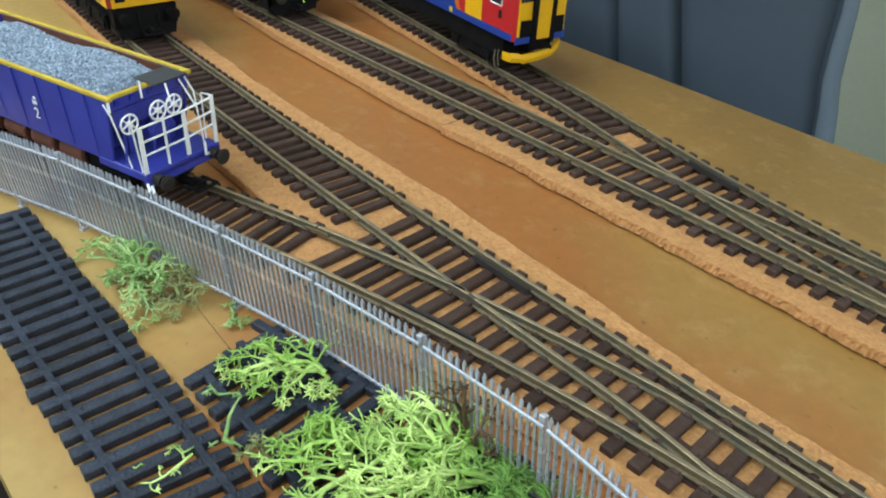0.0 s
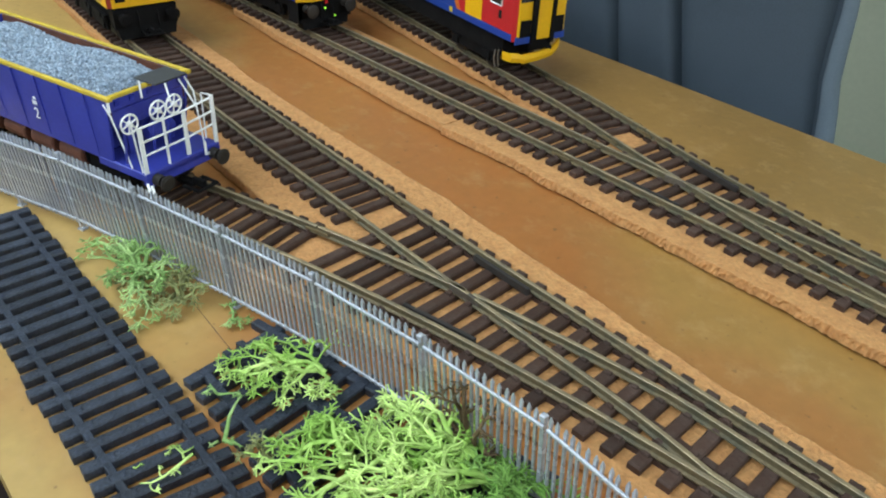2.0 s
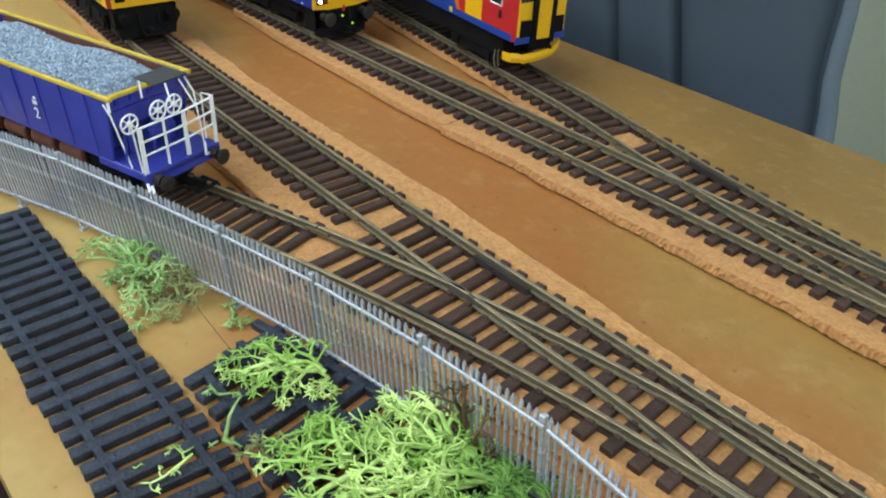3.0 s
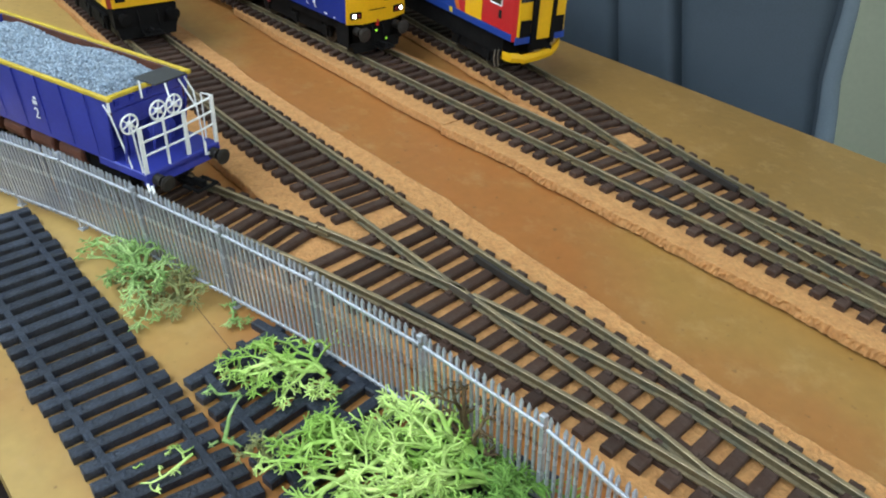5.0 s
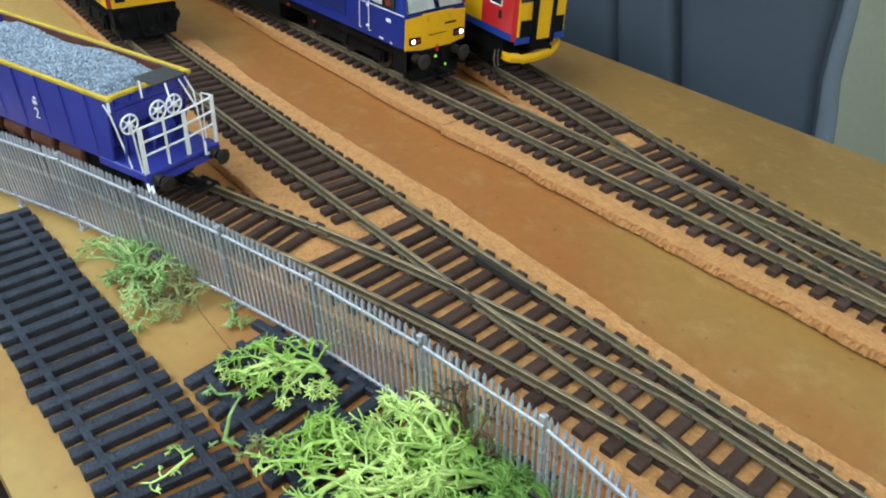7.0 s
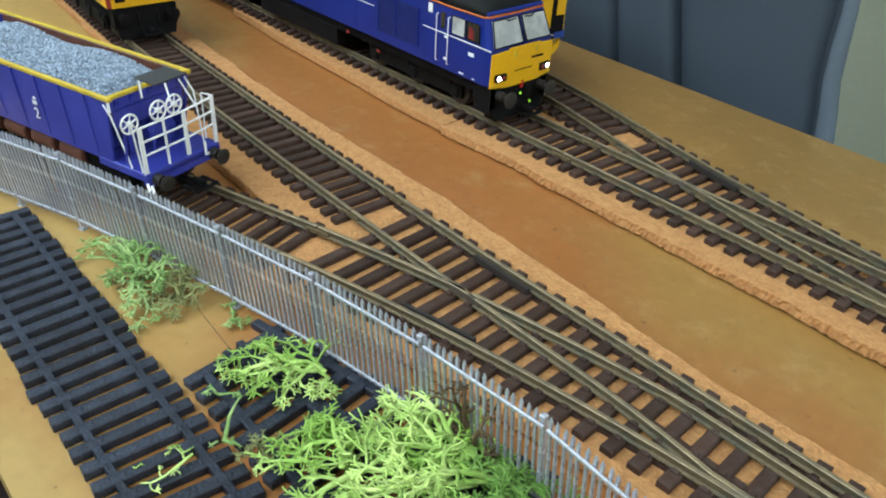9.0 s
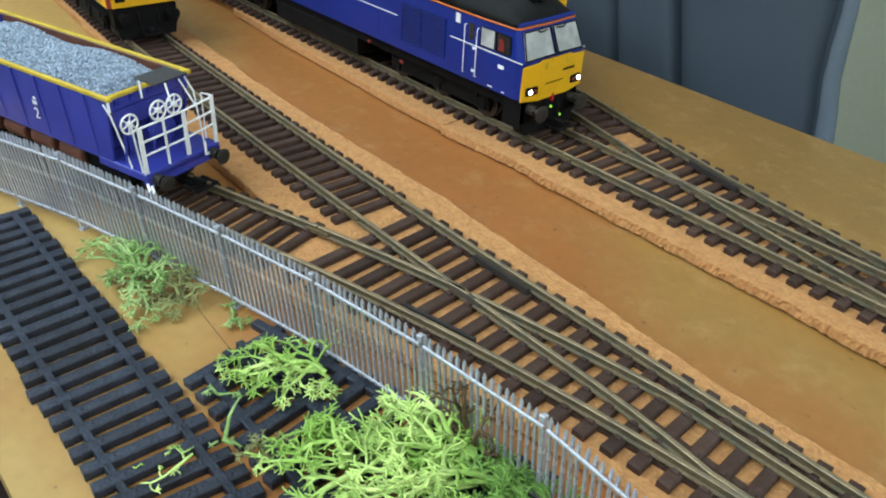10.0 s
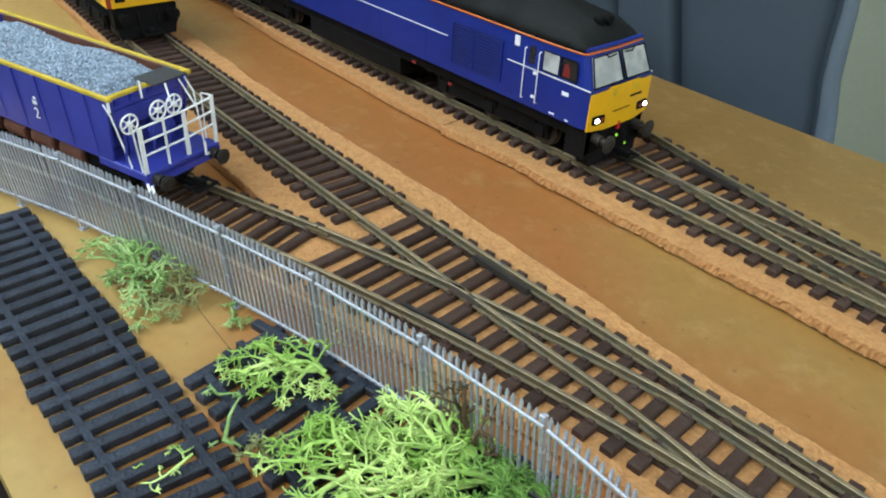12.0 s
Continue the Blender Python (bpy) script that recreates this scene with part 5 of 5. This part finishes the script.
    for p, q in zip(rows, rows[1:]):
        for i in range(5):
            bm.faces.new((p[i], q[i], q[(i + 1) % 5], p[(i + 1) % 5]))
    bm.faces.new(rows[0][::-1]), bm.faces.new(rows[-1])
    bmesh.ops.recalc_face_normals(bm, faces=bm.faces)
    part("snowplough", bm, YELLOW, t, "yellow snowplough blade")
    bm = bmesh.new()
    box(bm, -1.5, 6, 12.5, 4, 3, 3, 0.3)
    turned(bm, (0.5, 6.5, 12.8), (1, 0, 0), [(0, 0.7), (0.4, 0.5)], 8)
    part("coupler_block", bm, DARKGREY, t)
    for y in (-12.5, -10.5):
        bm = bmesh.new()
        tube(bm, [(-9, y - 4.5, 12.5), (-9, y - 5, 9), (-8, y - 4.8, 5)], 0.4, 6)
        part("brake_hose", bm, STEEL, t)
    return t


red_railcar()


def maroon_locomotive():
    t = thing("diesel_locomotive", at(-364.0, b_mid(-364), RT, 0, 0, -3.4), "maroon diesel locomotive with a yellow front, waiting on the line", "model locomotive", "model trains")
    L, hw, zb, zt = 250.0, 16.6, 16.4, 44.0
    bm = bmesh.new()

    def sec(x, w):
        return [(x, -w, zb), (x, w, zb), (x, w, 34), (x, w * 0.92, zt), (x, w * 0.5, zt + 6), (x, -w * 0.5, zt + 6), (x, -w * 0.92, zt), (x, -w, 34)]
    ring_wall(bm, [sec(-L, hw), sec(-2, hw), sec(0, hw - 1.4)])
    bmesh.ops.recalc_face_normals(bm, faces=bm.faces)
    part("body", bm, MAROON, t)
    bm = bmesh.new()
    box(bm, 0.3, 0, 25.5, 0.7, 2 * hw - 3.4, 18.0, 0.2)
    part("front_panel", bm, YELLOW, t)
    for s in (-1, 1):
        side_panel(t, "yellow_band", YELLOW, [(-L, 22), (-10, 22), (-10, 33), (-L, 33)], s * hw, 0.2)
        side_panel(t, "cab_wrap", YELLOW, [(-8.5, zb), (-1.6, zb), (-1.6, 36), (-8.5, 36)], s * hw, 0.22)
        side_panel(t, "sole_line", RIM_YELLOW, [(-L, zb), (-9, zb), (-9, zb + 0.9), (-L, zb + 0.9)], s * hw, 0.22)
        bm = bmesh.new()
        box(bm, 0.7, s * 11, 20.4, 0.8, 4.6, 2.6, 0.3)
        part("lamp_cluster", bm, BLACK, t)
        bm = bmesh.new()
        box(bm, 0.5, s * 7.5, 39, 0.7, 12, 7.4, 0.3)
        part("windscreen", bm, GLASS, t)
    bm = bmesh.new()
    box(bm, -3.0, 0, 11.2, 6, 30, 9.4, 0.3)
    hexa(bm, [(-6, -13, 1.6), (1, -13, 1.6), (1, 13, 1.6), (-6, 13, 1.6), (-6, -14.5, 6.8), (0, -14.5, 6.8), (0, 14.5, 6.8), (-6, 14.5, 6.8)])
    part("buffer_beam", bm, BLACK, t)
    bm = bmesh.new()
    box(bm, -L / 2, 0, 12.6, L - 12, 27, 7.2, 0.4)
    part("underframe", bm, BLACK, t)
    buffers(t, 0.0, 12.0, 11.3, 6.0, 3.1, BLACK)
    coupling(t, -1.0, 4.4)
    bm = bmesh.new()
    tube(bm, [(0.2, -4, 14), (1.6, -4, 12), (1.6, -4, 6)], 0.45, 6)
    tube(bm, [(0.2, 5, 14), (1.6, 5, 12), (1.6, 5.2, 6)], 0.45, 6)
    part("brake_hose", bm, BLACK, t)
    bogie(t, -36, 50, 3, half=13.5)
    bogie(t, -L + 36, 50, 3, half=13.5)
    return t


maroon_locomotive()

# ---------------------------------------------------------------- cloth behind the board


def hanging_cloth():
    """A heavy cloth with soft pleats; each crease is (x at the board, lean per mm of height)."""
    creases = [(-296, -0.2), (-246.5, -0.2), (-206.5, -0.26), (-128.6, -0.105)]
    o = (-210, 350)
    zs = [-260, -160, -80, -40, -20, 0, 15, 30, 45, 60, 80, 110, 150, 220, 320, 450, 620]
    bm = bmesh.new()
    rows = []
    for z in zs:
        zz = max(z, -30)
        zz = zz if zz < 60 else 60 + (1 - math.exp(-(zz - 60) / 90)) * 50
        sag = -2.2 * math.exp(-((zz - 18) / 18) ** 2)
        row = []
        for i in range(len(creases) - 1):
            (xa, la), (xb, lb) = creases[i], creases[i + 1]
            for k in range(20):
                u = 0.5 - 0.5 * math.cos(math.pi * k / 20)
                x = (xa + la * zz) * (1 - u) + (xb + lb * zz) * u + (sag * u if i == len(creases) - 2 else 0)
                bulge = 1 - abs(2 * u - 1) ** 10
                row.append((x, 360 - 9 * bulge - 2.0 * math.sin(z * 0.01 + i)))
        xe, le = creases[-1]
        for dx, dy in ((0.5, 352), (2.0, 350.6), (3.8, 349.9), (5.8, 350), (7.6, 350.8), (8.6, 352.4), (8.4, 354.5), (-30, 358)):
            row.append((xe + (le - 0.05 * dx / 9) * zz + dx + sag, dy))
        rows.append([bm.verts.new((x - o[0], y - o[1], z)) for x, y in row])
    n = len(rows[0])
    for a, b in zip(rows, rows[1:]):
        for i in range(n - 1):
            f = bm.faces.new((a[i], a[i + 1], b[i + 1], b[i]))
            f.material_index = 1 if n - 9 <= i < n - 2 else 0
    ob = part("hanging_cloth", bm, [CURTAIN, CURTAIN_EDGE], soft=True)
    ob.matrix_basis = at(o[0], o[1], 0)
    s = ob.modifiers.new("thick", "SOLIDIFY")
    s.thickness = 0.0015
    tagged(ob, "blue-grey heavy cloth hanging in pleats behind the board", "curtain")


hanging_cloth()

# thin pencil line on the board
bm = bmesh.new()
box(bm, 0, 0, 0.02, 26, 0.22, 0.04)
_o = part("pencil_line", bm, SOFTWOOD)
_o.matrix_basis = at(-161, 64.5, 0, 0, 0, -3.5)
tagged(_o, "faint dark pencil line drawn on the board", "line")

# ---------------------------------------------------------------- what moves


def motions():
    # the blue locomotive rolls forward along the rear line
    xs = [(0.0, -359.0), (0.5, -351.8), (1.0, -344.4), (1.5, -337.1), (2.0, -329.9), (2.5, -322.4), (3.0, -314.8), (3.6, -306.4), (4.4, -295.6), (5.0, -287.3), (5.5, -280.0),
          (6.0, -270.4), (6.5, -258.7), (7.0, -244.8), (7.5, -230.6), (8.0, -217.2), (8.5, -204.8), (9.0, -193.5), (9.5, -185.3), (10.0, -177.3), (10.5, -169.2), (11.0, -161.5), (11.5, -153.8), (12.0, -145.8)]
    walk(LOCO, [(t, at(x, C_MID, RT)) for t, x in xs])


motions()
